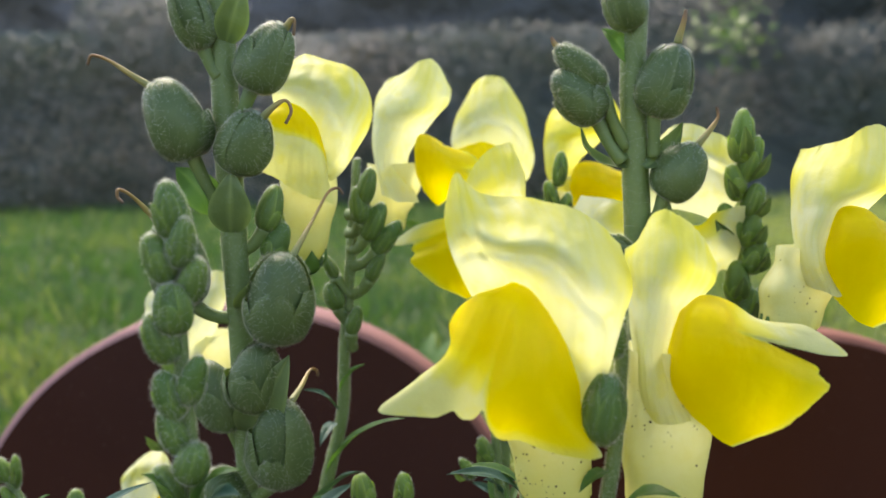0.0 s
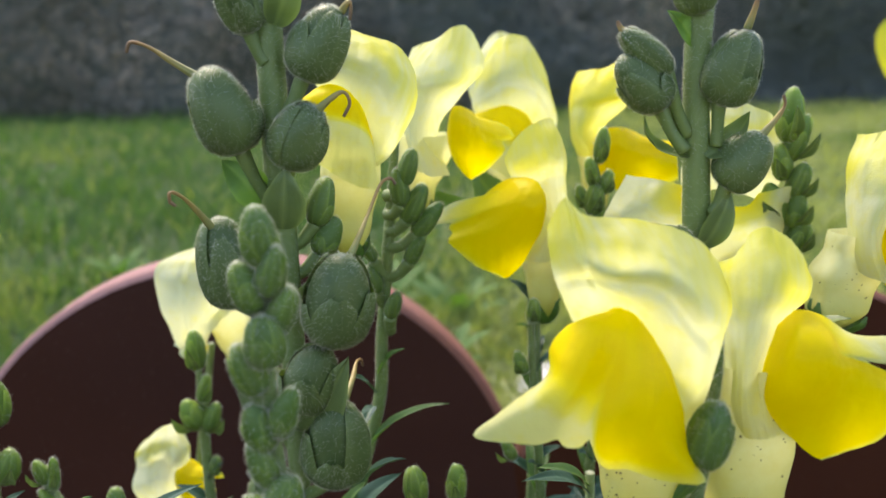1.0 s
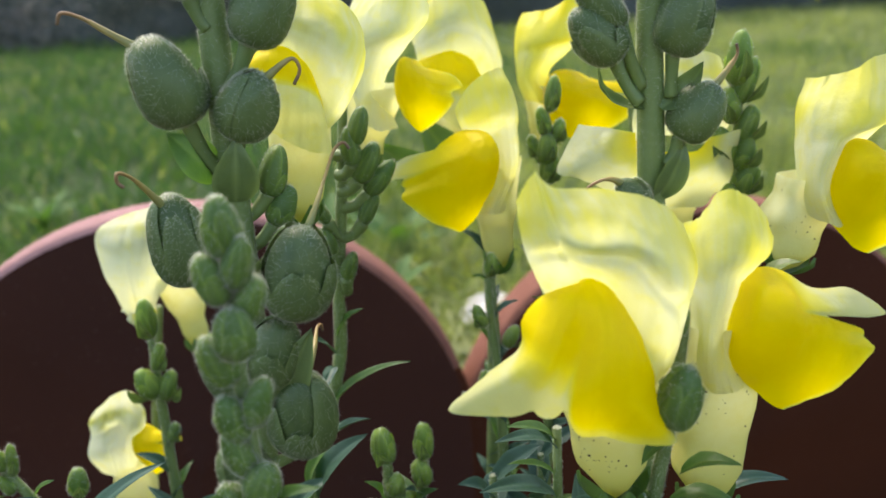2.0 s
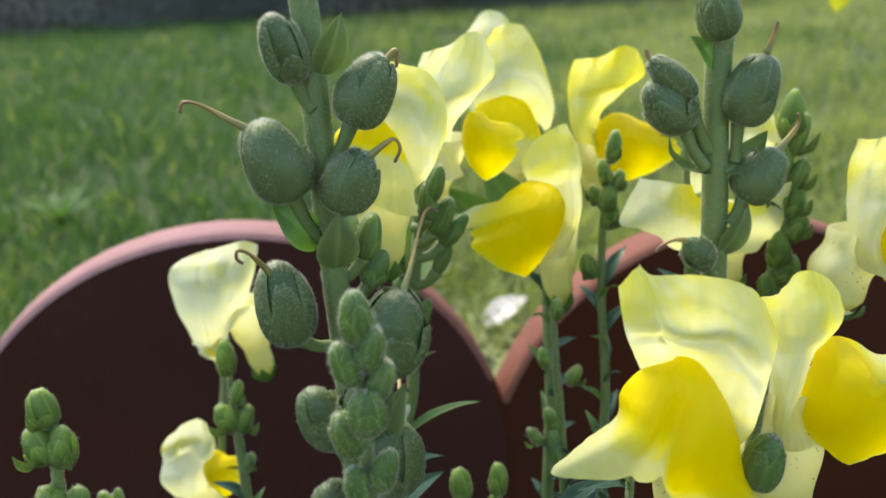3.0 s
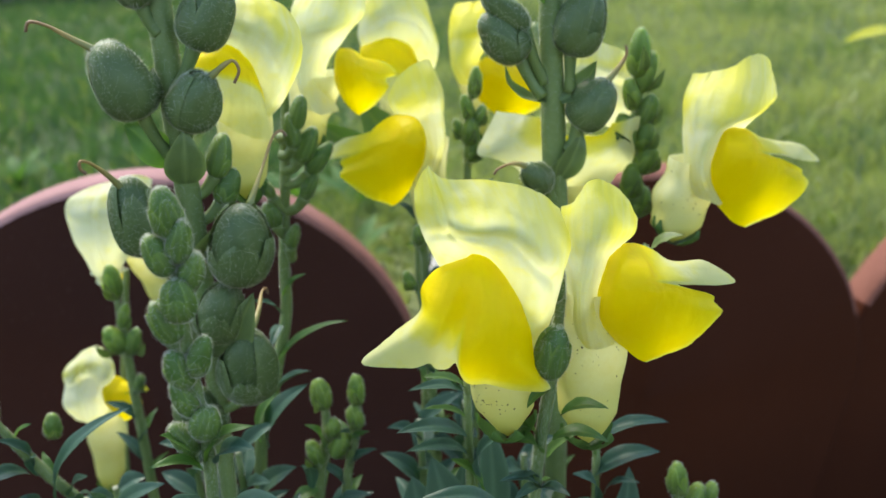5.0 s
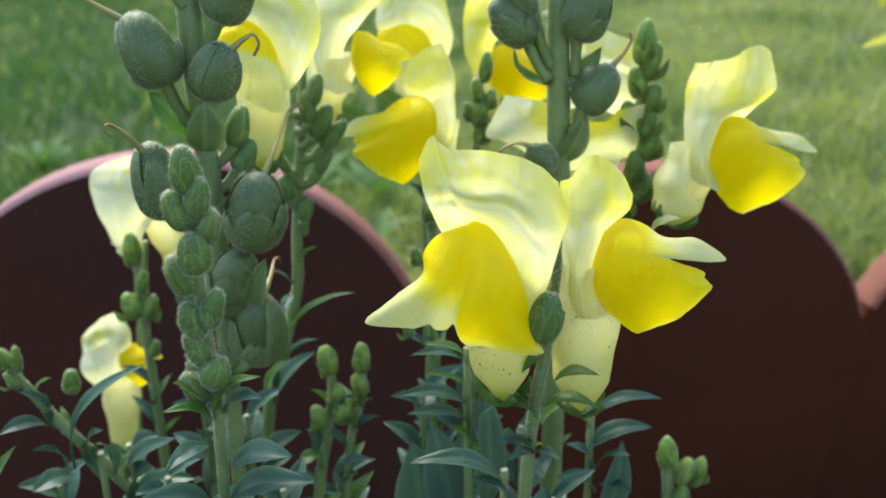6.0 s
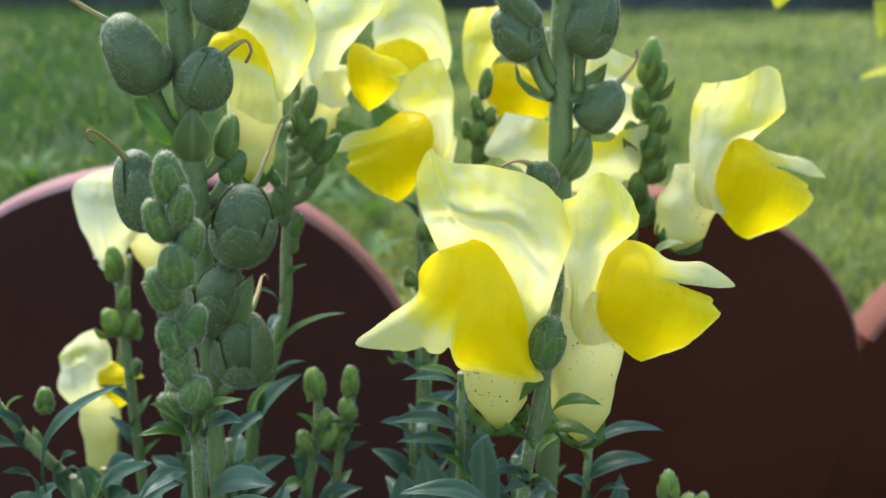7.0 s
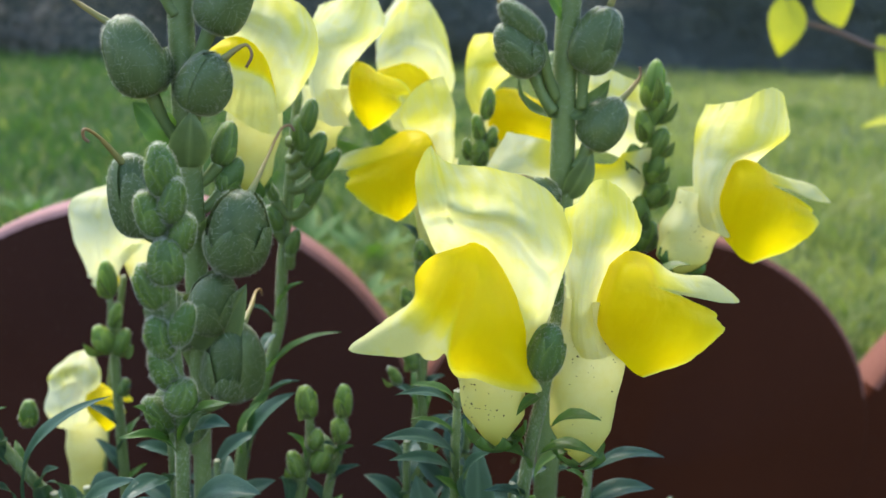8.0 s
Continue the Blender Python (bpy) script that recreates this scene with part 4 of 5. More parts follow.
flower(p, (0.0415, 0.1415, 0.1815), seed=2, nets=(HOOD_NARROW, LIP_SIDE), base=(-3.4, -5, -46), mouth=(-3.2, -5, -9), tube_r=(5.8, 7.6, 6.6), notches=((0.415, 0.22),), deep=(0.60, 0.98), fade=3.2, wave=0.2, specks=30, speck_side=0.26)
pod(p, (0.0250, 0.1310, 0.1665), (0.1, -0.3, 1), 0.0112, 0.0035, (), 40, 120, skin=BUD, stalk=(0.0292, 0.143, 0.160), label="closed hairy green bud")
pod(p, (0.0285, 0.1410, 0.1750), (0.0, -0.25, 1), 0.0065, 0.0017, (), 41, 80, skin=BUD, label="closed hairy green bud")
leaf(p, (0.0300, 0.141, 0.1470), (0.0375, 0.1345, 0.1510), 0.0048, 0.15, 0.15, skin=BRACT, name="bract", seed=8)
leaf(p, (0.0285, 0.142, 0.1410), (0.0385, 0.1355, 0.1425), 0.0045, 0.2, 0.15, skin=BRACT, name="bract", seed=9)
leaf(p, (0.0265, 0.144, 0.137), (0.0180, 0.140, 0.1430), 0.0060, 0.15, 0.15, skin=BRACT, name="bract", seed=10)
leaf(p, (0.0280, 0.144, 0.152), (0.0225, 0.140, 0.1500), 0.0030, 0.15, 0.15, skin=BRACT, name="bract", seed=11)
clothe(p, (((0.027, 0.147, 0.125), (0.016, 0.137, 0.136), 0.0034, "spoon"),
             ((0.027, 0.147, 0.125), (0.019, 0.137, 0.131), 0.0030, "spoon"),
             ((0.027, 0.147, 0.125), (0.031, 0.137, 0.13), 0.0034, "spoon"),
             ((0.027, 0.147, 0.125), (0.029, 0.144, 0.13), 0.0025, "bract"),
             ((0.026, 0.147, 0.126), (0.021, 0.137, 0.136), 0.0022, "spoon"),
             ((0.029, 0.147, 0.133), (0.035, 0.144, 0.14), 0.0038, "bract"),
             ((0.027, 0.147, 0.136), (0.022, 0.144, 0.144), 0.0030, "bract"),), 520)

# ---- the second pod stem ----
p = thing("snapdragon_seed_stem", (0.043, 0.195, -0.10), "thick green snapdragon stem with pods, curled calyx and one yellow flower", "plant", "snapdragon stems")
stem(p, [(0.046, 0.197, -0.10), (0.0455, 0.194, 0.06), (0.0445, 0.191, 0.15), (0.0430, 0.190, 0.19), (0.0420, 0.190, 0.22), (0.0430, 0.190, 0.245), (0.0440, 0.191, 0.28)], (3.2, 3.1, 3.0, 2.9, 2.7, 2.6, 2.2), 700, seed=4)
pod(p, (0.0300, 0.188, 0.2170), (-0.7, -0.2, 0.75), 0.0135, 0.0052, (), 50, 140, stalk=(0.0395, 0.188, 0.2030))
pod(p, (0.0304, 0.1870, 0.2227), (-0.75, -0.05, 0.65), 0.0130, 0.0032, S((0.0263, 0.1870, 0.2263), (0.0251, 0.1870, 0.2278), (0.0246, 0.1870, 0.2290)), 55, 140, stalk=(0.0402, 0.189, 0.2060))
pod(p, (0.0480, 0.186, 0.2195), (0.35, -0.2, 1), 0.0150, 0.0055, S((0.0500, 0.185, 0.2270), (0.0510, 0.184, 0.2310), (0.0515, 0.184, 0.2335)), 51, 140, stalk=(0.0460, 0.188, 0.2040))
pod(p, (0.0395, 0.186, 0.2360), (-0.3, -0.3, 1), 0.0120, 0.0047, (), 52, 120, skin=POD)
pod(p, (0.0510, 0.186, 0.2010), (0.6, -0.2, 1), 0.0130, 0.0050, S((0.0540, 0.185, 0.2060), (0.0570, 0.185, 0.2095), (0.0585, 0.185, 0.2120), (0.0582, 0.185, 0.2140)), 53, 120, stalk=(0.0455, 0.188, 0.1900))
pod(p, (0.0375, 0.186, 0.1845), (-0.7, -0.2, 0.6), 0.0090, 0.0034, S((0.0345, 0.185, 0.1875), (0.0325, 0.184, 0.1885), (0.0300, 0.183, 0.1888), (0.0275, 0.183, 0.1878), (0.0265, 0.183, 0.1866)), 54, 80, stalk=(0.0420, 0.188, 0.178))
pod_stem = p
leaf(p, (0.0405, 0.188, 0.2018), (0.0305, 0.187, 0.2115), 0.0042, -0.28, 0.3, skin=POD, name="bract", seed=12, facing=(0.3, -0.6, 1))
leaf(p, (0.0435, 0.187, 0.2020), (0.0510, 0.184, 0.2110), 0.0070, -0.22, 0.2, skin=POD, name="bract", seed=13, facing=(-0.3, -0.8, 1))
leaf(p, (0.0440, 0.188, 0.1830), (0.0490, 0.187, 0.1950), 0.0075, 0.12, 0.1, skin=POD, name="bract", seed=14, facing=(0.2, -1, 0.2))
leaf(p, (0.0410, 0.189, 0.2240), (0.0355, 0.190, 0.2310), 0.0055, 0.12, 0.2, skin=BRACT, name="bract", seed=15, facing=(0.2, -1, 0.3))

# ---- flowering stems behind ----
p = thing("snapdragon_flower_stem", (-0.016, 0.222, -0.10), "slender green snapdragon stem with large pale yellow flowers", "plant", "snapdragon stems")
stem(p, [(-0.040, 0.215, -0.10), (-0.037, 0.216, 0.08), (-0.030, 0.216, 0.12), (-0.0245, 0.216, 0.142), (-0.0235, 0.216, 0.158), (-0.0215, 0.216, 0.178), (-0.0190, 0.216, 0.205)], (1.9, 1.9, 1.7, 1.5, 1.4, 1.3, 1.0), 300, seed=5)
flower(p, (-0.0300, 0.1990, 0.2130), seed=3, nets=(HOOD_WIDE, LIP_DROOPING), base=(-0.1, -4, -34), mouth=(0.6, -4, -5), tube_r=(4.2, 6.4, 6.2), notches=(), deep=0.45, fade=6.0, wave=0.2)
flower(p, (-0.0082, 0.2350, 0.2131), size=1.05, seed=4, nets=(HOOD_TALL, LIP_SIDE), squash=(0.85, 1, 1), lip_size=(0.62, 0.72), lip=(5.0, -2), base=(-5.5, -4, -30), mouth=(-2.4, -5, -9), tube_r=(3.6, 5.8, 6.6), notches=(), deep=0.95, wave=0.3, paleness=0.1)
for k, (x, y, z, ln, rad, dx) in enumerate(((-0.0150, 0.213, 0.1900, 10, 2.6, 0.5), (-0.0120, 0.214, 0.1860, 10, 2.4, 0.8), (-0.0165, 0.212, 0.1985, 9, 2.4, 0.3), (-0.0185, 0.212, 0.1940, 9, 2.2, -0.1), (-0.0150, 0.214, 0.1790, 8, 1.9, 0.5),
                                            (-0.0255, 0.214, 0.1720, 7, 2.4, -0.3), (-0.0205, 0.213, 0.1660, 7, 1.9, 0.3), (-0.0260, 0.214, 0.1790, 6, 1.6, -0.5))):
    pod(p, (x, y, z), (dx, -0.1, 1), ln * MM, rad * MM, (), 60 + k, 40, skin=BUD, label="small green bud", stalk=(-0.0215, 0.216, z - 0.007))
for k, (rz, tip, w) in enumerate(((0.148, (-0.0180, 0.212, 0.1555), 0.0035), (0.143, (-0.0330, 0.210, 0.1500), 0.0030), (0.127, (-0.0085, 0.205, 0.1440), 0.0045), (0.112, (-0.0190, 0.200, 0.1330), 0.0070), (0.140, (-0.0290, 0.207, 0.1370), 0.0035))):
    leaf(p, (-0.0245 - (0.148 - rz) * 0.2, 0.2155, rz), tip, w, 0.12, 0.25, skin=BRACT if k in (0, 2) else LEAF, seed=40 + k)
clothe(p, (((-0.032, 0.205, 0.109), (-0.02, 0.195, 0.132), 0.0075, "spoon"),
             ((-0.034, 0.205, 0.111), (-0.028, 0.202, 0.127), 0.0057, "bract"),
             ((-0.036, 0.205, 0.09), (-0.025, 0.195, 0.108), 0.0089, "spoon"),), 540)

p = thing("snapdragon_flower_stem", (0.014, 0.232, -0.10), "green snapdragon stem with yellow flowers facing the bed's edge", "plant", "snapdragon stems")
stem(p, [(0.012, 0.228, -0.10), (0.014, 0.229, 0.06), (0.0165, 0.230, 0.13), (0.0165, 0.233, 0.15), (0.0175, 0.238, 0.170), (0.0185, 0.248, 0.180)], (1.8, 1.8, 1.7, 1.5, 1.2, 0.9), 200, seed=6)
stem_leaves(p, [(0.012, 0.228, -0.10), (0.014, 0.229, 0.06), (0.0165, 0.230, 0.13), (0.0165, 0.233, 0.15), (0.0175, 0.238, 0.170), (0.0185, 0.248, 0.180)], 0.09, 0.165, 730)
flower(p, (0.0123, 0.2220, 0.1943), size=1.02, seed=5, nets=(HOOD_NARROW, LIP_SIDE), squash=(-1, 1, 1), lip_size=(0.88, 1.0), base=(5.5, -4, -37), mouth=(5, -6, -8), tube_r=(3.6, 5.4, 5.6), notches=((0.42, 0.05),), deep=(0.72, 0.98), wave=0.45)
flower(p, (0.0163, 0.268, 0.2054), seed=6, nets=(HOOD_ARCHED, LIP_DROOPING), lip_size=(1.2, 1.2), base=(0, -10, -36), mouth=(0, -4, -8), notches=(), deep=0.62, fade=5.0, wave=0.3)
stem(p, [(0.0185, 0.246, 0.1780), (0.0185, 0.268, 0.1760), (0.0180, 0.296, 0.1780), (0.0175, 0.3105, 0.1835)], (1.1, 1.0, 1.0, 1.0), 0, "stalk")
flower(p, (0.0180, 0.3010, 0.2085), nets=(HOOD_ARCHED, LIP_DROOPING), size=0.95, seed=12, base=(0, -10, -36), mouth=(0, -4, -8), wave=0.3, deep=0.5, paleness=0.15)
leaf(p, (0.0150, 0.242, 0.1720), (0.0020, 0.248, 0.1940), 0.0150, 0.1, 0.1, skin=BRACT, seed=50, facing=(0, -1, 0.4))
leaf(p, (0.0120, 0.245, 0.1700), (-0.0110, 0.250, 0.1880), 0.0120, 0.1, 0.1, skin=BRACT, seed=51, facing=(0, -1, 0.4))

p = thing("snapdragon_flower_stem", (0.052, 0.225, -0.10), "green snapdragon stem with pale yellow flowers, one withering", "plant", "snapdragon stems")
stem(p, [(0.055, 0.225, -0.10), (0.054, 0.224, 0.08), (0.053, 0.222, 0.16), (0.052, 0.226, 0.20), (0.050, 0.232, 0.215)], (1.8, 1.8, 1.6, 1.3, 1.0), 100, seed=7)
stem_leaves(p, [(0.055, 0.225, -0.10), (0.054, 0.224, 0.08), (0.053, 0.222, 0.16), (0.052, 0.226, 0.20), (0.050, 0.232, 0.215)], 0.09, 0.165, 754)
flower(p, (0.0407, 0.26, 0.2087), size=0.80, squash=(1.25, 1, 1), seed=7, nets=(HOOD_TALL, LIP_SIDE), lip_size=(1.05, 1.05), lip=(3, -7), base=(0, -8, -42), mouth=(0, -5, -12), notches=((0.415, 0.15),), deep=0.95, wave=0.25, paleness=-0.2)
flower(p, (0.0545, 0.2120, 0.2085), size=1.1, seed=8, nets=(HOOD_WITHERED, LIP_WITHERED), base=(6.6, -6.0, -44.7), mouth=(4.8, -6.0, -22.0), tube_r=(4.2, 6.0, 6.2), notches=((0.41, 0.12), (0.76, 0.14)), deep=-0.1, fade=1.6, wave=0.6, paleness=0.08)

# ---- bud spikes behind ----
def bud_spike(points, radii, buds, label, seed, plump=1.0):
    b = Vector(points[0])
    q = thing("snapdragon_bud_spike", b, label, "plant", "snapdragon stems")
    stem(q, points, radii, 120, seed=seed)
    stem_leaves(q, points, 0.085, min(z for x, y, z, ln, rad, dx in buds) - 0.003, seed * 53)
    for k, (x, y, z, ln, rad, dx) in enumerate(buds):
        pod(q, (x, y, z), (dx, -0.15, 1), ln * plump * MM, rad * plump * MM, (), seed * 20 + k, 40, skin=BUD, tip_tone=0.85 if k < 3 else 0.45, label="small green bud")
        side = Vector((dx * 0.9 + (0.14 if k % 2 else -0.14), -0.25, 1.0)).normalized()
        foot = Vector((x, y - rad * 0.3 * MM, z - 0.42 * ln * plump * MM))
        leaf(q, foot, foot + side * (ln * plump * 0.62 * MM) + Vector((dx * rad * 1.5 * MM, -rad * MM, 0)), rad * 1.25 * plump * MM, 0.14, 0.2, skin=POD, name="bract", seed=seed * 41 + k, shape=0.9, facing=(dx, -1, 0.2), pale=0.0)
    return q


bud_spike([(0.048, 0.205, -0.10), (0.050, 0.207, 0.09), (0.0640, 0.213, 0.140), (0.073, 0.212, 0.18), (0.0725, 0.212, 0.208)], (1.6, 1.6, 1.4, 1.2, 0.6),
          ((0.0722, 0.211, 0.2085, 10, 2.5, 0), (0.0745, 0.212, 0.2030, 9, 2.0, 0.3), (0.0710, 0.212, 0.1975, 7, 2.0, -0.3), (0.0750, 0.211, 0.1930, 7, 2.0, 0.3), (0.0700, 0.212, 0.1880, 8, 2.4, -0.5), (0.0745, 0.211, 0.1865, 7, 2.4, 0.2),
           (0.0755, 0.211, 0.1800, 7, 2.4, 0.3), (0.0715, 0.211, 0.1740, 8, 2.6, -0.1), (0.0740, 0.211, 0.1680, 7, 2.4, 0.2), (0.0700, 0.212, 0.1630, 7, 2.3, -0.3)), "green snapdragon spike crowded with small buds", 11, 1.28)
bud_spike([(0.030, 0.226, -0.10), (0.029, 0.225, 0.08), (0.0300, 0.223, 0.130), (0.0285, 0.223, 0.160), (0.0285, 0.223, 0.18), (0.030, 0.223, 0.200)], (1.4, 1.4, 1.2, 1.1, 1.0, 0.5),
          ((0.0308, 0.222, 0.2015, 7, 1.5, 0.1), (0.0285, 0.222, 0.1950, 6, 1.5, -0.3), (0.0320, 0.222, 0.1925, 5, 1.4, 0.3), (0.0290, 0.221, 0.1885, 6, 1.9, 0), (0.0265, 0.223, 0.1890, 5, 1.2, -0.4), (0.0300, 0.222, 0.1835, 6, 2.0, 0.1), (0.0250, 0.223, 0.1700, 6, 2.0, -0.4)),
          "slender green snapdragon spike of tiny buds", 12, 1.25)
bud_spike([(0.016, 0.212, -0.10), (0.015, 0.211, 0.08), (0.0135, 0.210, 0.130), (0.012, 0.210, 0.150), (0.0115, 0.210, 0.165)], (1.4, 1.4, 1.1, 0.9, 0.5),
          ((0.0120, 0.209, 0.1645, 6, 1.6, 0), (0.0090, 0.209, 0.1520, 6, 1.7, -0.4), (0.0165, 0.209, 0.1460, 6, 1.7, 0.5), (0.0105, 0.209, 0.1345, 7, 1.9, -0.4), (0.0060, 0.209, 0.1300, 6, 1.6, -0.6)), "slender green snapdragon spike of tiny buds", 13)
bud_spike([(-0.068, 0.238, -0.10), (-0.070, 0.236, 0.05), (-0.0705, 0.235, 0.090), (-0.0710, 0.235, 0.120), (-0.0715, 0.235, 0.145)], (1.7, 1.7, 1.5, 1.3, 0.8),
          ((-0.0715, 0.233, 0.1505, 11, 2.7, 0), (-0.0700, 0.233, 0.1400, 8, 1.9, 0.3), (-0.0735, 0.233, 0.1330, 9, 3.0, -0.4), (-0.0685, 0.233, 0.1320, 9, 2.6, 0.4), (-0.0690, 0.234, 0.1180, 6, 1.6, 0.4)), "green snapdragon spike of plump buds", 14)
p = bud_spike([(-0.024, 0.192, -0.10), (-0.023, 0.191, 0.06), (-0.0195, 0.190, 0.105), (-0.0165, 0.190, 0.120), (-0.0170, 0.190, 0.134)], (1.7, 1.7, 1.5, 1.2, 0.8),
          ((-0.0172, 0.188, 0.1325, 9, 2.8, -0.1), (-0.0150, 0.188, 0.1225, 6, 2.0, 0.2), (-0.0135, 0.188, 0.1175, 8, 2.6, 0.4), (-0.0200, 0.188, 0.1160, 8, 2.2, -0.4)), "green snapdragon spike of plump buds", 15)
clothe(p, (((-0.018, 0.188, 0.117), (-0.022, 0.185, 0.126), 0.0043, "bract"),
             ((-0.02, 0.188, 0.105), (-0.027, 0.185, 0.103), 0.0050, "bract"),
             ((-0.022, 0.188, 0.104), (-0.023, 0.178, 0.118), 0.0043, "spoon"),
             ((-0.016, 0.188, 0.098), (-0.007, 0.178, 0.108), 0.0040, "spoon"),), 565)
p = bud_spike([(-0.015, 0.195, -0.10), (-0.0145, 0.193, 0.05), (-0.0130, 0.190, 0.100), (-0.0090, 0.189, 0.120), (-0.0080, 0.189, 0.130)], (1.4, 1.4, 1.2, 1.0, 0.7),
          ((-0.0085, 0.188, 0.1325, 9, 2.4, 0), (-0.0092, 0.188, 0.1250, 7, 2.2, -0.2)), "green snapdragon spike of plump buds", 16)
clothe(p, (((-0.012, 0.188, 0.116), (-0.006, 0.185, 0.122), 0.0033, "bract"),), 566)
p = bud_spike([(-0.060, 0.195, -0.10), (-0.062, 0.192, 0.08), (-0.0720, 0.190, 0.100), (-0.0860, 0.190, 0.120), (-0.0950, 0.190, 0.136)], (1.6, 1.6, 1.5, 1.3, 0.9),
          ((-0.0955, 0.189, 0.1390, 6, 1.6, -0.3), (-0.0930, 0.189, 0.1385, 8, 1.2, 0.1), (-0.0950, 0.189, 0.1330, 5, 1.4, -0.5), (-0.0825, 0.194, 0.1290, 7, 2.2, 0.1)), "leaning green snapdragon shoot with small buds", 17)
clothe(p, (((-0.089, 0.19, 0.119), (-0.097, 0.18, 0.123), 0.0057, "spoon"),
             ((-0.086, 0.19, 0.106), (-0.09, 0.18, 0.118), 0.0042, "spoon"),
             ((-0.084, 0.19, 0.103), (-0.092, 0.18, 0.106), 0.0073, "spoon"),
             ((-0.091, 0.19, 0.126), (-0.085, 0.187, 0.134), 0.0033, "bract"),
             ((-0.087, 0.19, 0.118), (-0.083, 0.18, 0.129), 0.0033, "spoon"),
             ((-0.078, 0.19, 0.102), (-0.077, 0.18, 0.117), 0.0050, "spoon"),), 567)
bud_spike([(-0.106, 0.190, -0.10), (-0.1055, 0.188, 0.06), (-0.1045, 0.186, 0.130), (-0.1030, 0.185, 0.150), (-0.1020, 0.185, 0.163)], (1.7, 1.7, 1.5, 1.2, 0.8),
          ((-0.1030, 0.1840, 0.1655, 9, 3.0, -0.1), (-0.1005, 0.1830, 0.1570, 10, 3.2, 0.15), (-0.1050, 0.1835, 0.1575, 9, 3.2, -0.3), (-0.1045, 0.1830, 0.1440, 9, 3.4, -0.3), (-0.1000, 0.184, 0.1430, 8, 2.6, 0.4)), "green snapdragon spike of plump buds", 19)
bud_spike([(0.070, 0.165, -0.10), (0.069, 0.163, 0.05), (0.0665, 0.160, 0.100), (0.0650, 0.160, 0.112)], (1.6, 1.6, 1.4, 0.9),
          ((0.0650, 0.159, 0.1145, 10, 2.6, -0.15), (0.0700, 0.159, 0.1085, 8, 2.4, 0.3), (0.0735, 0.159, 0.1085, 8, 2.1, 0.2), (0.0690, 0.158, 0.1020, 8, 2.4, 0.1)), "short green snapdragon shoot with plump buds", 18)

# ---- flowers on the sides ----
p = pod_stem
stem(p, [(0.0440, 0.191, 0.1480), (0.0520, 0.190, 0.1530), (0.0600, 0.188, 0.1580), (0.0670, 0.187, 0.1635)], (1.5, 1.3, 1.3, 1.4), 60, "stalk", 8)
flower(p, (0.0857, 0.1870, 0.1929), seed=9, nets=(HOOD_TALL, LIP_SIDE), lip_size=(1.05, 1.05), base=(-9.5, -6, -31), mouth=(-3.4, -6, -9), tube_r=(6.2, 7.6, 6.6), notches=((0.415, 0.26),), deep=(0.62, 0.98), fade=3.2, wave=0.2, specks=20, speck_side=0.26)
leaf(p, (0.0665, 0.185, 0.1630), (0.0730, 0.180, 0.1685), 0.0055, 0.15, 0.1, skin=POD, name="bract", seed=16)

p = thing("snapdragon_flower_stem", (-0.086, 0.266, -0.10), "snapdragon stem with pale yellow flowers turned away", "plant", "snapdragon stems")
stem(p, [(-0.086, 0.268, -0.10), (-0.086, 0.268, 0.05), (-0.081, 0.270, 0.10), (-0.075, 0.272, 0.14)], (1.6, 1.5, 1.3, 1.0), 60, seed=9)
flower(p, (-0.0728, 0.2620, 0.1600), seed=10, nets=(HOOD_CUPPED, LIP_SIDE), squash=(1.12, 1, 1), lip_size=(-0.27, 0.40), lip=(-3, -13), base=(9, -4, -33), mouth=(3, -4, -6), tube_r=(3.6, 5.4, 6.0), notches=((0.415, 0.2),), wave=0.2, paleness=0.16)
flower(p, (-0.0827, 0.2580, 0.1090), seed=11, nets=(HOOD_CURLED, LIP_SIDE), lip_size=(0.42, 0.64), base=(-7, -6, -46), mouth=(-5, -6, -8), tube_r=(4.6, 6.2, 5.6), notches=((0.415, 0.2),), deep=0.95, wave=0.3, paleness=0.14)

# ---- low foliage ----
leafy_shoot(600, (-0.076, 0.187, -0.10), (-0.076, 0.186, 0.112), (((-0.082, 0.185, 0.109), (-0.061, 0.182, 0.138), 0.0075, "arched"),
             ((-0.07, 0.185, 0.104), (-0.055, 0.175, 0.121), 0.0062, "spoon"),
             ((-0.066, 0.185, 0.096), (-0.062, 0.175, 0.115), 0.0101, "spoon"),
             ((-0.073, 0.185, 0.106), (-0.074, 0.175, 0.121), 0.0049, "spoon"),
             ((-0.07, 0.185, 0.098), (-0.051, 0.175, 0.109), 0.0075, "spoon"),), "leafy snapdragon shoot with curved blue-green leaves")
leafy_shoot(620, (0.018, 0.170, -0.10), (0.016, 0.168, 0.143), (((0.016, 0.168, 0.14), (0.005, 0.165, 0.146), 0.0038, "bract"),
             ((0.016, 0.168, 0.138), (0.001, 0.158, 0.147), 0.0036, "spoon"),
             ((0.016, 0.168, 0.132), (0.005, 0.165, 0.138), 0.0024, "bract"),
             ((0.016, 0.168, 0.127), (-0.002, 0.158, 0.137), 0.0051, "spoon"),
             ((0.016, 0.168, 0.122), (-0.0, 0.158, 0.132), 0.0045, "spoon"),
             ((0.019, 0.168, 0.116), (0.022, 0.158, 0.133), 0.0061, "spoon"),
             ((0.019, 0.168, 0.11), (0.011, 0.165, 0.124), 0.0061, "bract"),), "leafy snapdragon shoot with narrow blue-green leaves")
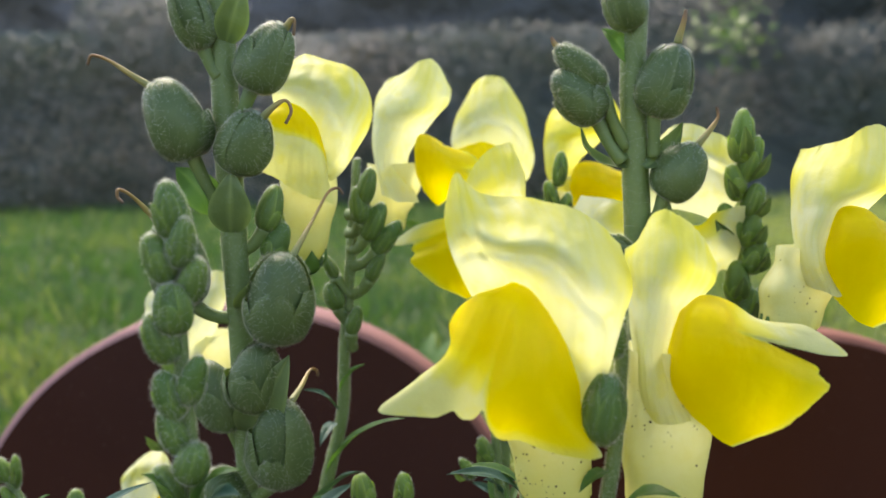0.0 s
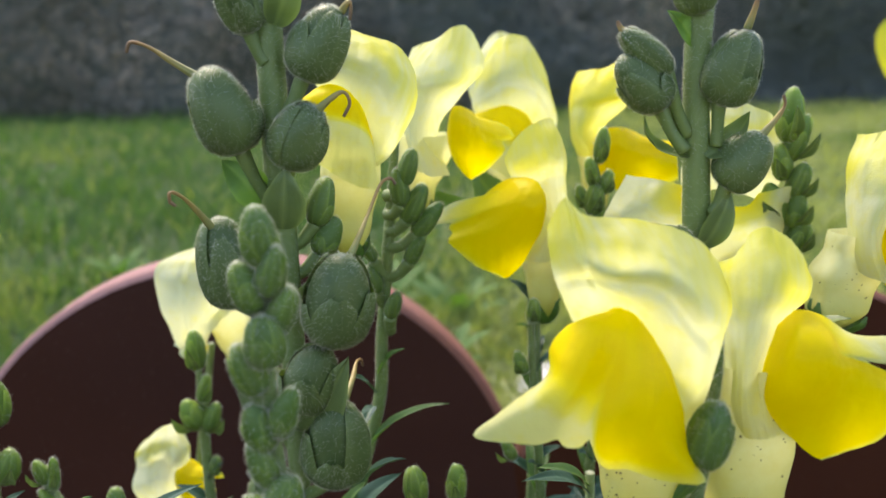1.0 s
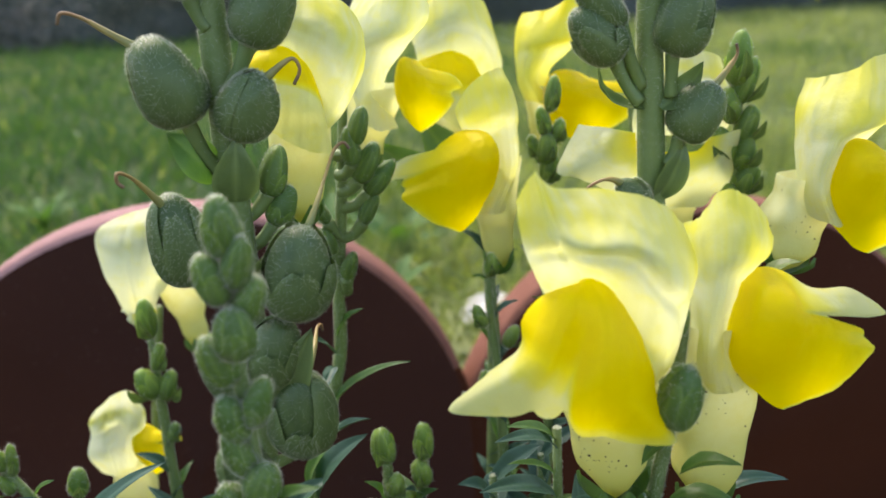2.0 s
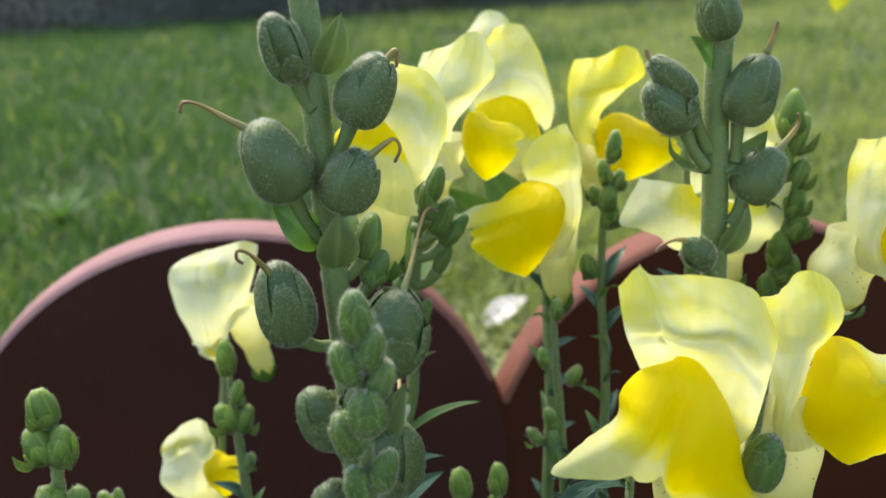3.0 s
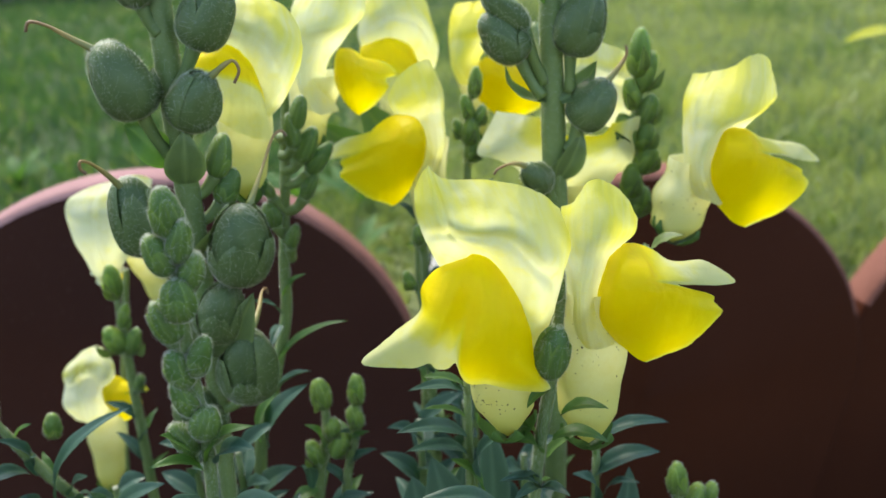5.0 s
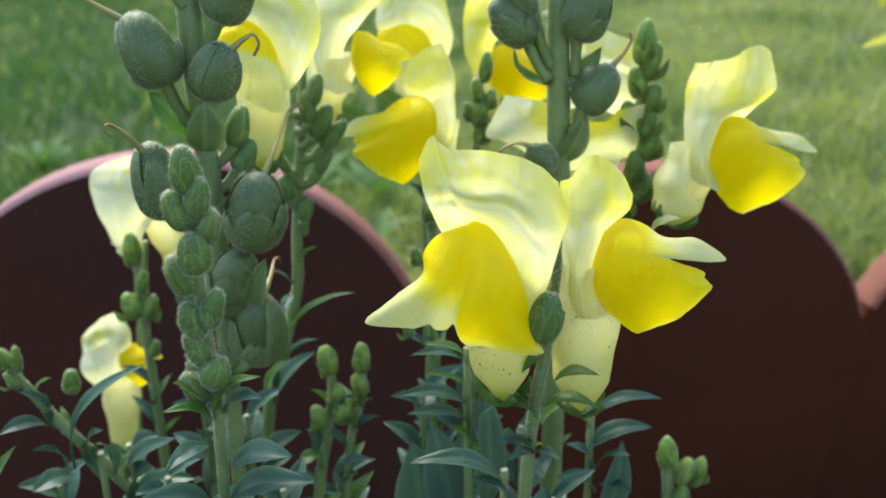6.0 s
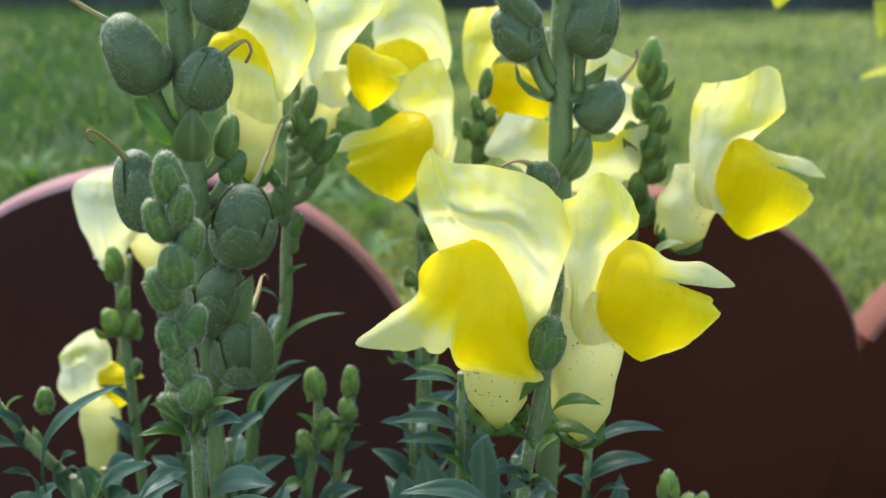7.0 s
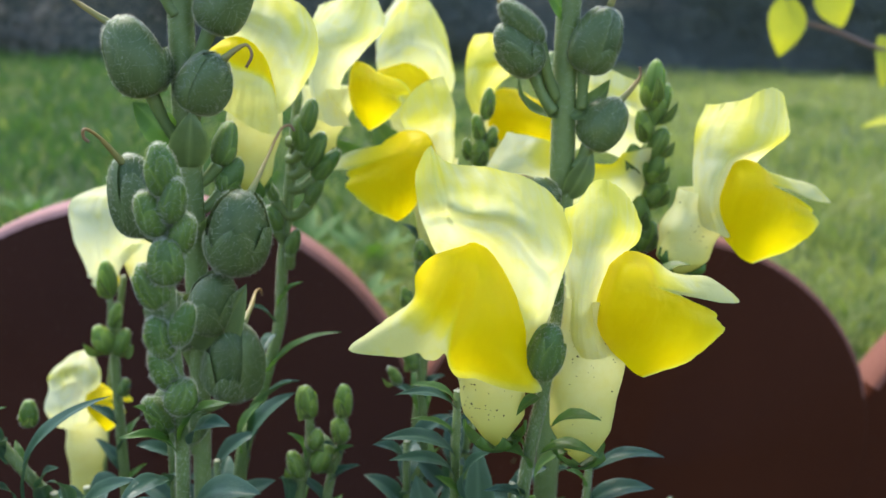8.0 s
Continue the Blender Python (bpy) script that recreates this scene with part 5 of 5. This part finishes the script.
leafy_shoot(640, (0.012, 0.182, -0.10), (0.012, 0.179, 0.096), (((0.014, 0.178, 0.087), (0.008, 0.175, 0.119), 0.0151, "broad"),
             ((0.005, 0.178, 0.087), (0.003, 0.175, 0.114), 0.0158, "broad"),
             ((0.023, 0.178, 0.091), (0.022, 0.175, 0.128), 0.0098, "broad"),
             ((0.012, 0.178, 0.092), (0.016, 0.175, 0.116), 0.0111, "broad"),), "leafy snapdragon shoot with broad pale blue-green leaves")
leafy_shoot(660, (0.022, 0.152, -0.10), (0.0215, 0.150, 0.120), (((0.021, 0.15, 0.117), (-0.001, 0.147, 0.126), 0.0064, "arched"),
             ((0.023, 0.15, 0.11), (0.013, 0.147, 0.121), 0.0055, "arched"),), "leafy snapdragon shoot with dark arched blue-green leaves")
leafy_shoot(680, (0.050, 0.172, -0.10), (0.0485, 0.170, 0.124), (((0.049, 0.17, 0.121), (0.066, 0.167, 0.125), 0.0043, "arched"),
             ((0.048, 0.17, 0.111), (0.064, 0.167, 0.117), 0.0064, "arched"),
             ((0.053, 0.17, 0.088), (0.056, 0.167, 0.114), 0.0089, "broad"),
             ((0.048, 0.17, 0.102), (0.039, 0.16, 0.119), 0.0052, "spoon"),
             ((0.052, 0.17, 0.099), (0.057, 0.16, 0.103), 0.0040, "spoon"),
             ((0.051, 0.17, 0.105), (0.056, 0.16, 0.114), 0.0028, "spoon"),
             ((0.048, 0.17, 0.116), (0.042, 0.167, 0.123), 0.0034, "bract"),
             ((0.05, 0.17, 0.097), (0.037, 0.16, 0.11), 0.0052, "spoon"),), "leafy snapdragon shoot with narrow blue-green leaves")

def whorls(seed, x, y, low, high, count, length=0.016, width=0.0056):
    """A low shoot set all round with narrow leaves."""
    r = random.Random(seed)
    q = thing("snapdragon_shoot", (x, y, -0.10), "low leafy snapdragon shoot with blue-green leaves", "plant", "leafy snapdragon shoots")
    stem(q, [(x, y, -0.10), (x + 0.001, y, low), (x, y - 0.001, high)], (1.5, 1.4, 0.8), 40, seed=seed)
    for k in range(count):
        a, z = k * 2.4 + r.uniform(-0.3, 0.3), low + (high - low) * (k + 0.5) / count
        ln = length * r.uniform(0.7, 1.15) * (1.0 - 0.35 * k / count)
        rise = r.uniform(0.1, 0.75) + 0.4 * k / count
        leaf(q, (x, y, z), (x + math.cos(a) * ln, y + math.sin(a) * ln, z + ln * rise), width * r.uniform(0.8, 1.25), r.uniform(0.06, 0.2), 0.26, seed=seed * 31 + k, shape=r.uniform(0.9, 1.2), facing=(0, -0.4, 1))


for k, (x, y, high) in enumerate(((0.008, 0.195, 0.118), (0.033, 0.182, 0.112), (0.036, 0.160, 0.104), (-0.030, 0.172, 0.106), (-0.048, 0.168, 0.104), (-0.058, 0.176, 0.110),
                                  (-0.016, 0.196, 0.090), (-0.090, 0.196, 0.098), (-0.072, 0.200, 0.106), (-0.052, 0.205, 0.118), (-0.040, 0.200, 0.112), (0.022, 0.205, 0.116))):
    whorls(90 + k, x, y, 0.05, high, 14)

# ---- fallen leaves and weeds on the lawn ----
q = tagged(leaf(None, (0.060, 0.545, 0.014), (0.092, 0.552, 0.030), 0.022, 0.10, 0.08, skin=PEBBLE, name="fallen_leaf", seed=70, shape=0.9, facing=(0, -0.35, 1)), "pale dry fallen leaf lying on the grass", "leaf")
r = random.Random(77)
for k, (x, y, s) in enumerate(((-0.300, 0.95, 0.035), (0.02, 0.62, 0.035), (0.04, 0.74, 0.045), (0.22, 0.62, 0.03), (-0.02, 0.80, 0.04))):
    q = thing("lawn_weed", (x, y, 0.0), "small broad-leaved weed growing in the grass", "weed", "lawn weeds")
    for n in range(6):
        a = n * 1.1 + r.uniform(-0.3, 0.3)
        leaf(q, (x, y, 0.0), (x + math.cos(a) * s, y + math.sin(a) * s, s * r.uniform(0.5, 1.1)), s * 0.42, 0.12, 0.12, skin=WEED, seed=300 + k * 7 + n, shape=0.85)

def build_litter():
    """Flattened straw, crumbs of bark and small stones where the turf is worn beside the border."""
    r = random.Random(41)
    g = Geo(GRASS)
    for _ in range(900):
        x, y = 0.09 + r.gauss(0, 0.085), 0.405 + abs(r.gauss(0, 0.11))
        a, ln = r.uniform(0, math.tau), r.uniform(0.012, 0.045)
        d, z = Vector((math.cos(a), math.sin(a), r.uniform(-0.05, 0.15))), lawn_height(x, y) + r.uniform(0.004, 0.018)
        e = Vector((-d.y, d.x, 0)) * r.uniform(0.0005, 0.0013)
        c, k = Vector((x, y, z)), len(g.v)
        bow = Vector((0, 0, r.uniform(0, 0.006)))
        g.v += [c - e, c + e, c + d * ln * 0.5 + bow + e, c + d * ln * 0.5 + bow - e, c + d * ln]
        g.t += [r.uniform(0.55, 1.0)] * 5
        g.f += [(k, k + 1, k + 2, k + 3), (k + 3, k + 2, k + 4)]
        g.m += [0, 0]
    tagged(part("straw_litter", g), "dry straw lying on the worn turf", "straw", kind="stuff")
    for _ in range(26):
        x, y, s = 0.09 + r.gauss(0, 0.07), 0.41 + abs(r.gauss(0, 0.10)), r.uniform(0.003, 0.008)
        q = Geo(STONE if r.random() < 0.6 else TWIG)
        o, off = Vector((x, y, lawn_height(x, y) + s * 0.55)), r.uniform(0, 99)

        def lump(u, v, o=o, s=s, off=off):
            w, th = u * math.tau, v * math.pi
            n = Vector((math.cos(w) * math.sin(th), math.sin(w) * math.sin(th), 0.6 * math.cos(th)))
            return o + n * s * (1 + 0.35 * noise.noise(n * 1.7 + Vector((off, 0, 0))))
        q.grid(lump, 10, 7, None, True)
        tagged(part("pebble", q, at=o), "small grey-brown pebble on the worn turf", "stone", "pebbles by the border")


build_litter()

# ---- yellow leaves on a twig at the lawn's side ----
p = thing("yellow_leaf_twig", (0.52, 0.58, 0.0), "thin brown twig with bright yellow-green leaves", "shrub")
part("twig", Geo(TWIG).tube([(0.52, 0.58, -0.01), (0.47, 0.55, 0.14), (0.40, 0.52, 0.200), (0.335, 0.505, 0.2135), (0.300, 0.50, 0.2235), (0.275, 0.50, 0.2300), (0.262, 0.50, 0.245)], [2.6 * MM, 2.2 * MM, 2.0 * MM, 1.6 * MM, 1.4 * MM, 1.1 * MM, 0.8 * MM], 8, 6), p)
for k, (a, b, w) in enumerate((((0.266, 0.50, 0.2420), (0.262, 0.495, 0.2080), 0.028), ((0.288, 0.50, 0.2500), (0.300, 0.495, 0.2260), 0.029), ((0.372, 0.51, 0.170), (0.323, 0.497, 0.166), 0.014), ((0.338, 0.51, 0.222), (0.332, 0.495, 0.190), 0.016))):
    leaf(p, a, b, w, 0.06, 0.06, skin=YELLOW_LEAF, seed=80 + k, facing=(0, -1, 0.2) if k != 2 else (0, -0.3, 1), shape=0.8)


build_grass()
